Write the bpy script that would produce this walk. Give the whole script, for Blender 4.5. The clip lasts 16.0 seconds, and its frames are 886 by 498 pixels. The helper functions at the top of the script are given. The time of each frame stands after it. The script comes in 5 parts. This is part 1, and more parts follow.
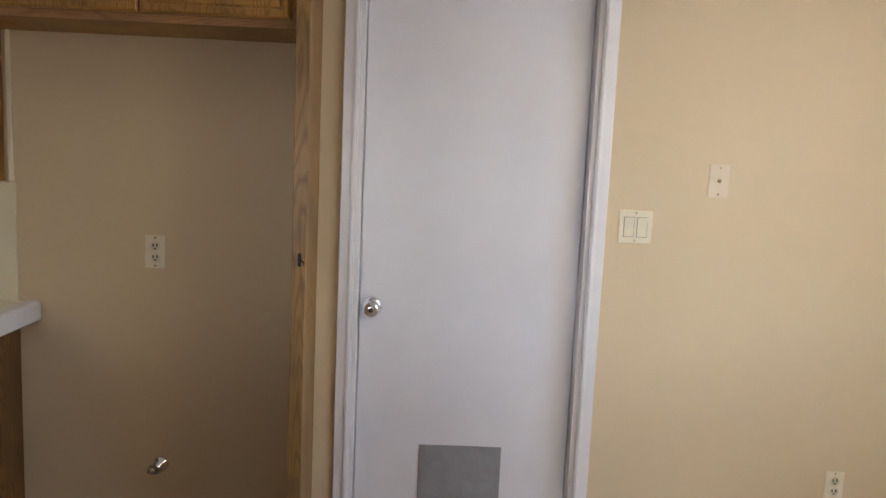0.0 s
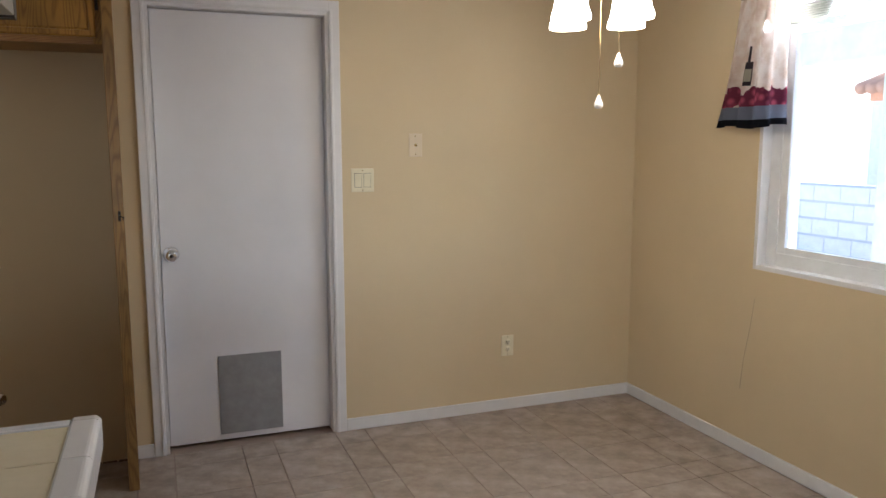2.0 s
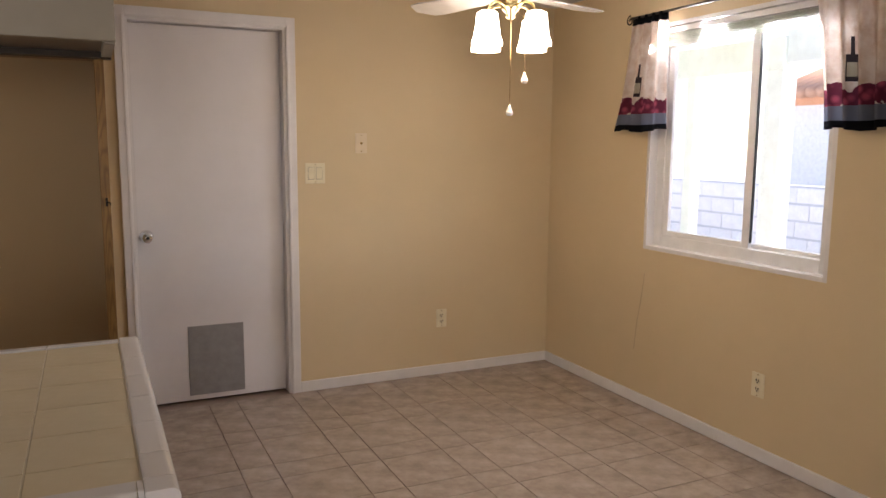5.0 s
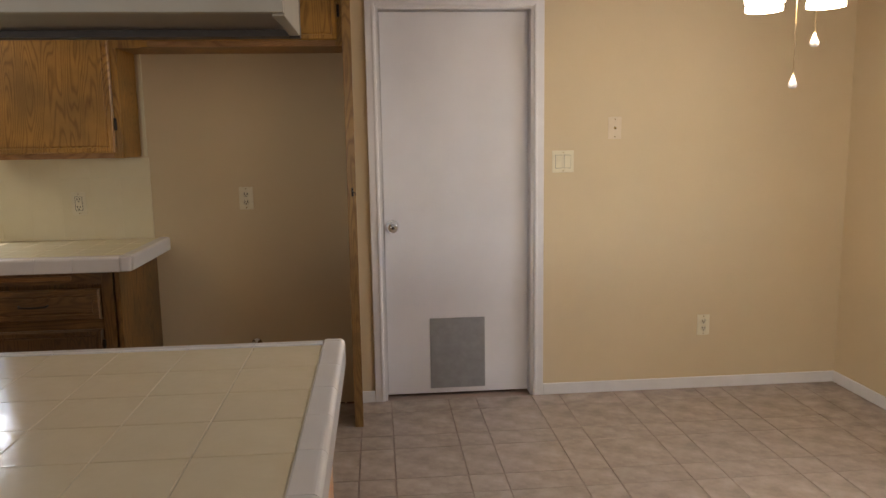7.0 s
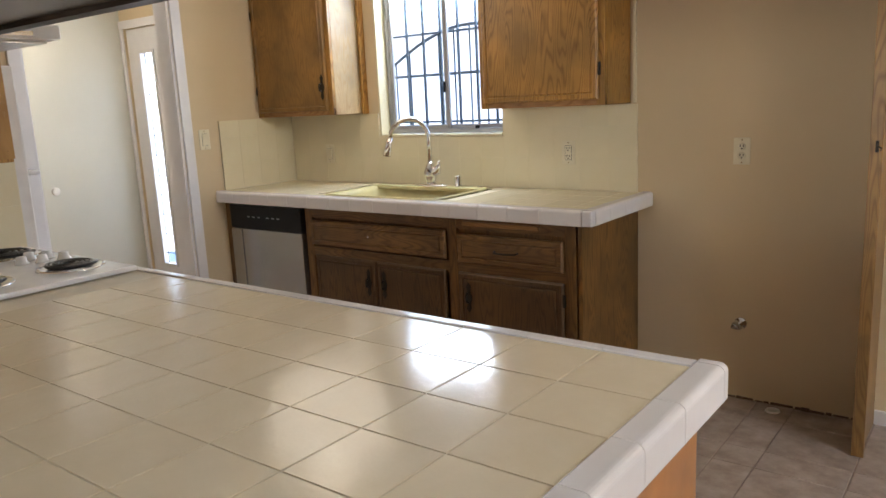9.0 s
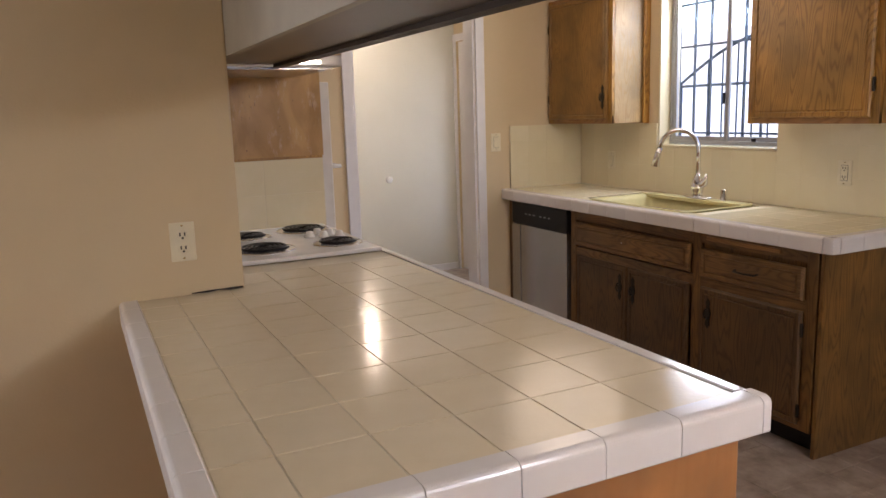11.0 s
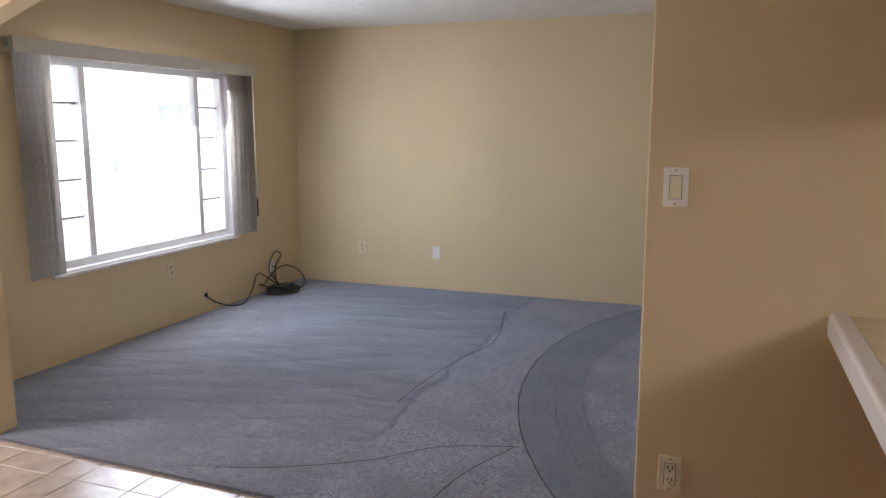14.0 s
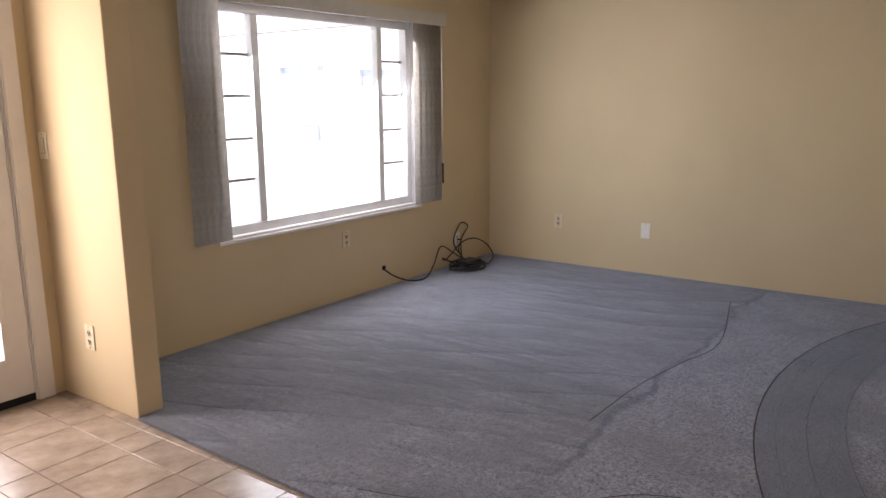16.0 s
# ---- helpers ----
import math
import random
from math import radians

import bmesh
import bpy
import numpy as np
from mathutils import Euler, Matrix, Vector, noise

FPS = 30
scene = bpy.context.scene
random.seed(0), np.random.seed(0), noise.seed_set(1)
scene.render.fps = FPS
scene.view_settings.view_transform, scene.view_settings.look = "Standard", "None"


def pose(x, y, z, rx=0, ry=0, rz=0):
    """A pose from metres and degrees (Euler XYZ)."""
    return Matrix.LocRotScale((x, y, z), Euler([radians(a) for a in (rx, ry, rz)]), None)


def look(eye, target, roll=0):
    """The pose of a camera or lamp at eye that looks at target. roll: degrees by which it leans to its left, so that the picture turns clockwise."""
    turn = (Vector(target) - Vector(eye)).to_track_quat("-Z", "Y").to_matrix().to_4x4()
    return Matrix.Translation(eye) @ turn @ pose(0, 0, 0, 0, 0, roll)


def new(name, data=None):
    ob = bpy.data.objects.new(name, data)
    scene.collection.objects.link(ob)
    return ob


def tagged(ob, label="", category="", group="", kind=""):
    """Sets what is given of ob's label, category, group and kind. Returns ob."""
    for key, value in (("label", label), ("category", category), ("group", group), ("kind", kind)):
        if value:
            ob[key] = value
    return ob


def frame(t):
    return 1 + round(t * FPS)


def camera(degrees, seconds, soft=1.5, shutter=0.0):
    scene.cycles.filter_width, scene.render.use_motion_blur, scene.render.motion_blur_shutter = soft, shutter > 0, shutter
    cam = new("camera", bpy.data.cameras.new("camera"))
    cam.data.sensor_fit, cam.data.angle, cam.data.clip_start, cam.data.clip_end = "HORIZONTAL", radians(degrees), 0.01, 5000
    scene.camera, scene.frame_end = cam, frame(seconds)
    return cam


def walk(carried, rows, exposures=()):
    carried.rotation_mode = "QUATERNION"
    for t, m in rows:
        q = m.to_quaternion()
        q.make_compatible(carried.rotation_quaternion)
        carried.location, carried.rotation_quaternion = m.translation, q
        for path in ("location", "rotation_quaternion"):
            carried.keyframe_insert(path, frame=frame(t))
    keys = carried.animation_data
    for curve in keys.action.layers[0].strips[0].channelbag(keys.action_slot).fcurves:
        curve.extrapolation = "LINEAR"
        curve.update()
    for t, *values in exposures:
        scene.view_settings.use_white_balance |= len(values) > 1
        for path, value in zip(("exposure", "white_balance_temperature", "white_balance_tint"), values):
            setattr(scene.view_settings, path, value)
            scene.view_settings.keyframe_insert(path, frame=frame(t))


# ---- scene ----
cam = camera(60.8, 16.0)
PATH = [
    (0, (0.208, 0.433, 1.49), (0.256, 2.41, 1.237), 2.6),
    (0.5, (0.233, 0.085, 1.46), (0.462, 2.056, 1.211), 1.7),
    (1, (0.075, -0.148, 1.43), (0.627, 1.76, 1.195), 2.2),
    (1.5, (0.029, -0.378, 1.43), (0.727, 1.472, 1.132), 1.0),
    (2, (-0.013, -0.606, 1.43), (0.686, 1.248, 1.16), -0.1),
    (2.5, (-0.089, -0.791, 1.443), (0.74, 1.018, 1.239), 0.1),
    (3, (-0.163, -0.947, 1.441), (0.717, 0.831, 1.19), 0.0),
    (3.2, (-0.163, -1.004, 1.449), (0.741, 0.76, 1.188), 0.0),
    (5.5, (-0.248, -1.178, 1.427), (0.551, 0.635, 1.148), 0.3),
    (6, (-0.23, -1.122, 1.428), (0.483, 0.726, 1.148), -0.1),
    (6.5, (-0.129, -1.035, 1.428), (0.368, 0.88, 1.138), -0.5),
    (7, (-0.045, -0.902, 1.419), (0.124, 1.068, 1.117), -0.9),
    (7.5, (-0.053, -0.69, 1.395), (-0.26, 1.266, 1.032), -1.7),
    (8, (-0.022, -0.5, 1.402), (-0.518, 1.401, 1.027), -2.7),
    (8.5, (0.072, -0.33, 1.386), (-0.928, 1.359, 1.006), -2.7),
    (9, (0.229, -0.329, 1.384), (-0.967, 1.226, 0.997), -2.8),
    (9.2, (0.289, -0.33, 1.386), (-0.968, 1.173, 0.983), -2.4),
    (11.3, (0.804, -0.093, 1.43), (-1.063, 0.538, 1.089), -2.1),
    (11.5, (0.847, -0.075, 1.416), (-1.074, 0.364, 1.076), -2.3),
    (12, (0.9, -0.066, 1.397), (-1.052, -0.162, 0.971), -2.2),
    (12.5, (0.895, -0.14, 1.418), (-1.008, -0.619, 1.029), -2.0),
    (13, (0.864, -0.204, 1.421), (-0.992, -0.857, 1.061), -1.3),
    (13.5, (0.811, -0.271, 1.43), (-1.03, -0.965, 1.07), -0.4),
    (14, (0.742, -0.346, 1.435), (-1.109, -1.032, 1.115), 0.0),
    (14.5, (0.59, -0.386, 1.421), (-1.22, -1.163, 1.076), -0.2),
    (15, (0.428, -0.438, 1.417), (-1.28, -1.401, 1.023), -0.2),
    (15.5, (0.227, -0.54, 1.371), (-1.439, -1.563, 0.951), -0.2),
    (16, (0.017, -0.66, 1.331), (-1.575, -1.805, 0.937), -0.5),
]
FAN_WATTS = 0.8
HALL_WATTS = 1.6
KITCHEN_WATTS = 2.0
DAY_E, DAY_K, DAY_S, DAY_D, DAY_F, FILL_H = 11.0, 3.5, 16.0, 10.0, 0.6, 2.5
EXPOS = [(0.0, 2.15, 5800, 11), (1.0, 1.87, 5900, 9), (2.5, 1.63, 6100, 9), (5.5, 1.55, 7200, 20), (7.0, 1.80, 6800, 14), (8.5, 2.42, 6200, 11), (9.0, 2.45, 6200, 11), (11.5, 2.20, 6700, 21), (12.5, 2.22, 6500, 17), (14.0, 2.07, 6800, 21), (15.0, 2.0, 7200, 25), (16.0, 1.9, 7400, 24)]
walk(cam, [(t, look(eye, target, roll)) for t, eye, target, roll in PATH], EXPOS)

# ---------------------------------------------------------------- light
world = bpy.data.worlds.new("sky")
scene.world = world
world.use_nodes = True
wn = world.node_tree.nodes
sky = wn.new("ShaderNodeTexSky")
sky.sky_type, sky.sun_disc = "NISHITA", False
SUN_EL, SUN_AZ = 58.0, 110.0
sky.dust_density, sky.ozone_density = 0.3, 3.0
sky.sun_elevation, sky.sun_rotation = radians(SUN_EL), radians(SUN_AZ)
world.node_tree.links.new(sky.outputs[0], wn["Background"].inputs[0])
wn["Background"].inputs[1].default_value = 0.15
sun = new("sun", bpy.data.lights.new("sun", "SUN"))
sun.data.energy, sun.data.angle, sun.data.color = 3.4, radians(0.5), (1.0, 0.95, 0.87)
# azimuth is counted clockwise from +y
sun_dir = Vector((math.sin(radians(SUN_AZ)) * math.cos(radians(SUN_EL)), math.cos(radians(SUN_AZ)) * math.cos(radians(SUN_EL)), math.sin(radians(SUN_EL))))
sun.matrix_world = look(tuple(sun_dir * 30), (0, 0, 0))


def area(name, at, to, w, h, watts, color):
    ob = new(name, bpy.data.lights.new(name, "AREA"))
    ob.data.shape, ob.data.size, ob.data.size_y, ob.data.energy, ob.data.color = "RECTANGLE", w, h, watts, color
    ob.matrix_world = look(at, to)
    return ob


# the sky's light at each window and glass door
area("dining_window_light", (2.60, 1.50, 1.98), (-1.6, -0.2, 1.0), 1.05, 0.14, DAY_E, (0.80, 0.90, 1.0))
area("kitchen_window_light", (-2.33, 3.19, 1.98), (-2.33, 1.2, 0.7), 0.80, 0.16, DAY_K, (0.80, 0.90, 1.0))
area("front_window_light", (-3.50, -4.14, 1.42), (-3.4, -1.9, 0.6), 1.65, 0.85, DAY_S, (0.74, 0.87, 1.0))
# fill for the hall, through an added opening that is never in view
area("hall_window_light", (-4.05, 3.07, 1.45), (-4.9, 1.6, 1.1), 0.40, 0.95, FILL_H, (0.88, 0.95, 1.0))
area("front_door_light", (-5.095, 3.075, 1.02), (-4.9, 1.0, 1.0), 0.15, 1.6, DAY_F, (0.86, 0.94, 1.0))
area("back_door_light", (-1.10, -4.16, 1.03), (-1.05, -2.0, 0.8), 0.6, 1.6, DAY_D, (1.0, 0.95, 0.88))


# ---------------------------------------------------------------- materials
def nodes_of(name):
    m = bpy.data.materials.new(name)
    m.use_nodes = True
    nt = m.node_tree
    return m, nt, nt.nodes["Principled BSDF"]


def mixc(nt, fac, a, b):
    n = nt.nodes.new("ShaderNodeMix")
    n.data_type = "RGBA"
    for sock, v in ((n.inputs[0], fac), (n.inputs[6], a), (n.inputs[7], b)):
        if hasattr(v, "links"):
            nt.links.new(v, sock)
        else:
            sock.default_value = v if not isinstance(v, tuple) else (*v[:3], 1)
    return n.outputs[2]


def noise_of(nt, vec, scale, detail=4.0, rough=0.55):
    n = nt.nodes.new("ShaderNodeTexNoise")
    n.inputs["Scale"].default_value, n.inputs["Detail"].default_value, n.inputs["Roughness"].default_value = scale, detail, rough
    nt.links.new(vec, n.inputs["Vector"])
    return n.outputs[0]


def ramp(nt, fac, lo, hi, a=0.0, b=1.0):
    n = nt.nodes.new("ShaderNodeMapRange")
    for i, v in enumerate((lo, hi, a, b), 1):
        n.inputs[i].default_value = v
    nt.links.new(fac, n.inputs[0])
    return n.outputs[0]


def coords(nt, scale=(1, 1, 1), which="Object", rot=(0, 0, 0)):
    tc = nt.nodes.new("ShaderNodeTexCoord")
    mp = nt.nodes.new("ShaderNodeMapping")
    mp.inputs["Scale"].default_value = scale
    mp.inputs["Rotation"].default_value = rot
    nt.links.new(tc.outputs[which], mp.inputs[0])
    return mp.outputs[0]


def bump(nt, bsdf, height, strength, dist=0.002):
    n = nt.nodes.new("ShaderNodeBump")
    n.inputs["Strength"].default_value, n.inputs["Distance"].default_value = strength, dist
    nt.links.new(height, n.inputs["Height"])
    nt.links.new(n.outputs[0], bsdf.inputs["Normal"])


def mat_plain(name, color, rough=0.5, metal=0.0, vary=0.06, scale=12.0, bumps=0.1, spec=0.5, fine=90.0):
    m, nt, b = nodes_of(name)
    v = coords(nt)
    dark = tuple(c * (1 - vary * 2) for c in color)
    c = mixc(nt, ramp(nt, noise_of(nt, v, scale), 0.3, 0.7), dark, color)
    nt.links.new(c, b.inputs["Base Color"])
    b.inputs["Roughness"].default_value, b.inputs["Metallic"].default_value = rough, metal
    b.inputs["Specular IOR Level"].default_value = spec
    if bumps:
        bump(nt, b, noise_of(nt, v, fine, 3), bumps)
    return m


def mat_wall(name, color, rough=0.75):
    """Rolled, orange-peel wall paint with faint scuffs."""
    m, nt, b = nodes_of(name)
    v = coords(nt)
    big = ramp(nt, noise_of(nt, v, 1.3, 5), 0.35, 0.7)
    c1 = mixc(nt, big, tuple(c * 0.93 for c in color), color)
    sc = ramp(nt, noise_of(nt, coords(nt, (1, 1, 0.35)), 7.0, 6, 0.7), 0.68, 0.8)
    c2 = mixc(nt, sc, c1, tuple(c * 0.88 for c in color))
    nt.links.new(c2, b.inputs["Base Color"])
    b.inputs["Roughness"].default_value = rough
    b.inputs["Specular IOR Level"].default_value = 0.35
    bump(nt, b, noise_of(nt, v, 140.0, 3), 0.22, 0.002)
    return m


def mat_wood(name, light, dark, axis="z", rough=0.42, grain=1.0, cathedral=True):
    """Oak veneer: long grain with cathedral figure and dark pores."""
    m, nt, b = nodes_of(name)
    s = {"z": (1, 1, 0.13), "x": (0.13, 1, 1), "y": (1, 0.13, 1)}[axis]
    oi = nt.nodes.new("ShaderNodeObjectInfo")
    tc = nt.nodes.new("ShaderNodeTexCoord")
    add = nt.nodes.new("ShaderNodeVectorMath")
    add.operation = "ADD"
    nt.links.new(tc.outputs["Object"], add.inputs[0])
    mul = nt.nodes.new("ShaderNodeVectorMath")
    mul.operation = "SCALE"
    mul.inputs[0].default_value = (3.1, 1.7, 2.3)
    nt.links.new(oi.outputs["Random"], mul.inputs["Scale"])
    nt.links.new(mul.outputs[0], add.inputs[1])
    mp = nt.nodes.new("ShaderNodeMapping")
    mp.inputs["Scale"].default_value = s
    nt.links.new(add.outputs[0], mp.inputs[0])
    v = mp.outputs[0]
    figure = noise_of(nt, v, 11.0, 2.2, 0.3)
    band = nt.nodes.new("ShaderNodeMath")
    band.operation = "MULTIPLY"
    band.inputs[1].default_value = 46.0 if cathedral else 12.0
    nt.links.new(figure, band.inputs[0])
    wave = nt.nodes.new("ShaderNodeMath")
    wave.operation = "PINGPONG"
    wave.inputs[1].default_value = 1.0
    nt.links.new(band.outputs[0], wave.inputs[0])
    pores_map = nt.nodes.new("ShaderNodeMapping")
    pores_map.inputs["Scale"].default_value = tuple(0.25 if q < 1 else 1.0 for q in s)
    nt.links.new(v, pores_map.inputs[0])
    pores = noise_of(nt, pores_map.outputs[0], 170.0, 3, 0.7)
    tone = noise_of(nt, add.outputs[0], 4.5, 4)
    base = mixc(nt, ramp(nt, tone, 0.35, 0.68), (light[0] * 0.58, light[1] * 0.62, light[2] * 0.75), light)
    c1 = mixc(nt, ramp(nt, wave.outputs[0], 0.45, 0.95, 0, 0.55 * grain), base, dark)
    c2 = mixc(nt, ramp(nt, pores, 0.58, 0.7, 0, 0.6 * grain), c1, dark)
    nt.links.new(c2, b.inputs["Base Color"])
    b.inputs["Roughness"].default_value = rough
    bump(nt, b, pores, 0.15, 0.001)
    return m


def mat_tile(name, a, c, rough, wob=0.25, mott=9.0, rnd=0.12, spec=0.5):
    """Glazed tile, each piece a little different."""
    m, nt, b = nodes_of(name)
    v = coords(nt)
    oi = nt.nodes.new("ShaderNodeObjectInfo")
    geo = nt.nodes.new("ShaderNodeNewGeometry")
    addr = nt.nodes.new("ShaderNodeMath")
    addr.operation = "ADD"
    nt.links.new(oi.outputs["Random"], addr.inputs[0])
    nt.links.new(geo.outputs["Random Per Island"], addr.inputs[1])
    col = mixc(nt, ramp(nt, noise_of(nt, coords(nt, which="Object"), mott, 5, 0.6), 0.3, 0.7), a, c)
    col2 = mixc(nt, ramp(nt, addr.outputs[0], 0, 2, 0, rnd), col, tuple(q * 0.6 for q in a))
    nt.links.new(col2, b.inputs["Base Color"])
    b.inputs["Roughness"].default_value = rough
    b.inputs["Specular IOR Level"].default_value = spec
    bump(nt, b, noise_of(nt, coords(nt, (1, 1, 1)), 34.0 if rough < 0.15 else 11.0, 2), wob, 0.003)
    return m


WALL = mat_wall("wall paint beige", (0.645, 0.515, 0.33))
CEIL = mat_plain("ceiling popcorn white", (0.80, 0.79, 0.76), 0.9, bumps=0.9, fine=160.0)
TRIM = mat_plain("white semi gloss paint", (0.74, 0.72, 0.72), 0.38, vary=0.03, bumps=0.05)
DOORP = mat_plain("white door paint", (0.74, 0.72, 0.735), 0.42, vary=0.04, scale=3.0, bumps=0.06)
HALLW = mat_wall("hall paint pale", (0.60, 0.58, 0.50))
OAK = mat_wood("oak upper", (0.47, 0.235, 0.045), (0.13, 0.055, 0.010))
OAKX = mat_wood("oak rail", (0.42, 0.21, 0.07), (0.17, 0.07, 0.02), "x")
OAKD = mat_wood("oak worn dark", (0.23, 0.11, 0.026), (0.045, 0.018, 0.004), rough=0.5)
OAKDD = mat_wood("oak door darker", (0.135, 0.066, 0.019), (0.035, 0.014, 0.004), rough=0.5)
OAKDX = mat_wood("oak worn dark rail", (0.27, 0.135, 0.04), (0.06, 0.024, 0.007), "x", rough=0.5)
OAKU = mat_wood("oak upper stained", (0.33, 0.17, 0.04), (0.12, 0.05, 0.010), grain=0.6)
OAKP = mat_wood("oak pale side", (0.50, 0.35, 0.17), (0.34, 0.20, 0.08), rough=0.5)
PLYW = mat_wood("orange plywood", (0.46, 0.20, 0.065), (0.34, 0.13, 0.035), "z", 0.4, 0.5, False)
def burl_mat():
    """Glossy rotary-cut plywood with blotches, pale scuffs and dark pin knots."""
    m, nt, b = nodes_of("blotchy orange plywood")
    v = coords(nt, (1.6, 1.6, 0.7))
    n1 = nt.nodes.new("ShaderNodeTexNoise")
    n1.inputs["Scale"].default_value, n1.inputs["Detail"].default_value, n1.inputs["Distortion"].default_value = 5.0, 6.0, 0.8
    nt.links.new(v, n1.inputs["Vector"])
    c = mixc(nt, ramp(nt, n1.outputs[0], 0.36, 0.62), (0.34, 0.175, 0.045), (0.52, 0.30, 0.095))
    c = mixc(nt, ramp(nt, noise_of(nt, v, 11.0, 6, 0.75), 0.58, 0.70, 0, 0.5), c, (0.66, 0.52, 0.38))
    c = mixc(nt, ramp(nt, noise_of(nt, v, 60.0, 2), 0.70, 0.74, 0, 0.8), c, (0.12, 0.05, 0.02))
    nt.links.new(c, b.inputs["Base Color"])
    b.inputs["Roughness"].default_value = 0.35
    bump(nt, b, n1.outputs[0], 0.15, 0.002)
    return m


PLYL = burl_mat()
STILE = mat_wood("oak panel stile", (0.36, 0.20, 0.06), (0.13, 0.06, 0.02))
GROUT = mat_plain("counter grout", (0.66, 0.585, 0.45), 0.8)
GROUTL = mat_plain("pale splash grout", (0.76, 0.69, 0.50), 0.7)
CTILE = mat_tile("cream counter tile", (0.70, 0.595, 0.415), (0.75, 0.65, 0.475), 0.14, 0.2, spec=0.2)
STILEW = mat_tile("sink splash tile", (0.745, 0.665, 0.455), (0.77, 0.695, 0.50), 0.22, 0.1)
TRIMT = mat_tile("white trim tile", (0.72, 0.68, 0.66), (0.76, 0.73, 0.71), 0.16, 0.1, rnd=0.05)
FTILE = mat_tile("mottled floor tile", (0.255, 0.200, 0.165), (0.46, 0.375, 0.315), 0.25, 0.3, 9.0, 0.2)
FGROUT = mat_plain("floor grout", (0.26, 0.185, 0.145), 0.8)
CHROME = mat_plain("chrome", (0.8, 0.8, 0.82), 0.12, 1.0, vary=0.01, bumps=0)
STEEL = mat_plain("brushed steel", (0.46, 0.46, 0.47), 0.25, 0.9, vary=0.03)
BLACK = mat_plain("black plastic", (0.016, 0.016, 0.018), 0.3, spec=0.2)
IRON = mat_plain("dark bronze hardware", (0.035, 0.028, 0.02), 0.45, 0.6)
IVORY = mat_plain("ivory plate plastic", (0.75, 0.68, 0.50), 0.35, bumps=0)
WPLATE = mat_plain("white plate plastic", (0.78, 0.76, 0.72), 0.35, bumps=0)
PINKP = mat_plain("painted plate", (0.70, 0.58, 0.42), 0.5, bumps=0)
DARKHOLE = mat_plain("dark slot", (0.03, 0.025, 0.02), 0.6, bumps=0)
SINKY = mat_plain("yellow enamel sink", (0.70, 0.64, 0.34), 0.15, bumps=0)
ENAMEL = mat_plain("white enamel", (0.80, 0.79, 0.78), 0.15, bumps=0)
BRASS = mat_plain("brass", (0.62, 0.48, 0.24), 0.25, 1.0, bumps=0)
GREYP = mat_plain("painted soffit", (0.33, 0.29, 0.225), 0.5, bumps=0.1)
HOODDK = mat_plain("dark hood wood", (0.04, 0.028, 0.02), 0.45, spec=0.2)
DUCT = mat_plain("grey vent panel", (0.33, 0.33, 0.34), 0.45, 0.3, vary=0.08, scale=20)
WIREB = mat_plain("black cable", (0.012, 0.012, 0.013), 0.5)
STUCCO = mat_plain("white stucco", (0.78, 0.77, 0.75), 0.85, bumps=0.5)
TEAL = mat_plain("pale teal paint", (0.90, 0.96, 0.87), 0.6)
TEALG = mat_plain("grey teal post paint", (0.84, 0.90, 0.85), 0.6)
BLOCK = mat_plain("concrete block", (0.80, 0.80, 0.82), 0.9, bumps=0.5)
MORTAR = mat_plain("block mortar", (0.56, 0.58, 0.62), 0.9)
CONC = mat_plain("patio concrete", (0.62, 0.61, 0.60), 0.85, bumps=0.4)
PAVE = mat_plain("yard paving", (0.40, 0.42, 0.44), 0.85, vary=0.12, scale=0.8, bumps=0.4)
ROOFT = mat_plain("terracotta roof tile", (0.60, 0.33, 0.22), 0.8)
ORANGE = mat_plain("orange stucco", (0.78, 0.42, 0.27), 0.85)
VINYLW = mat_plain("white window vinyl", (0.80, 0.80, 0.80), 0.35, bumps=0)
ALU = mat_plain("aluminium window frame", (0.42, 0.43, 0.46), 0.4, 0.7, bumps=0)
BARS = mat_plain("painted iron bars", (0.06, 0.09, 0.13), 0.5)


def glass_mat():
    m, nt, b = nodes_of("window glass")
    nt.nodes.remove(b)
    tr, gl, mx, lw = (nt.nodes.new(k) for k in ("ShaderNodeBsdfTransparent", "ShaderNodeBsdfGlossy", "ShaderNodeMixShader", "ShaderNodeLayerWeight"))
    gl.inputs["Roughness"].default_value = 0.0
    pw = nt.nodes.new("ShaderNodeMath")
    pw.operation = "POWER"
    pw.inputs[1].default_value = 5.0
    nt.links.new(lw.outputs["Facing"], pw.inputs[0])
    nt.links.new(ramp(nt, pw.outputs[0], 0, 1, 0.02, 0.8), mx.inputs[0])
    nt.links.new(tr.outputs[0], mx.inputs[1])
    nt.links.new(gl.outputs[0], mx.inputs[2])
    nt.links.new(mx.outputs[0], nt.nodes["Material Output"].inputs[0])
    return m


GLASS = glass_mat()


def math_of(nt, kind_, a, b=None, c=None):
    n = nt.nodes.new("ShaderNodeMath")
    n.operation = kind_
    for sock, v in zip(n.inputs, (a, b, c)):
        if v is None:
            continue
        if hasattr(v, "links"):
            nt.links.new(v, sock)
        else:
            sock.default_value = v
    return n.outputs[0]


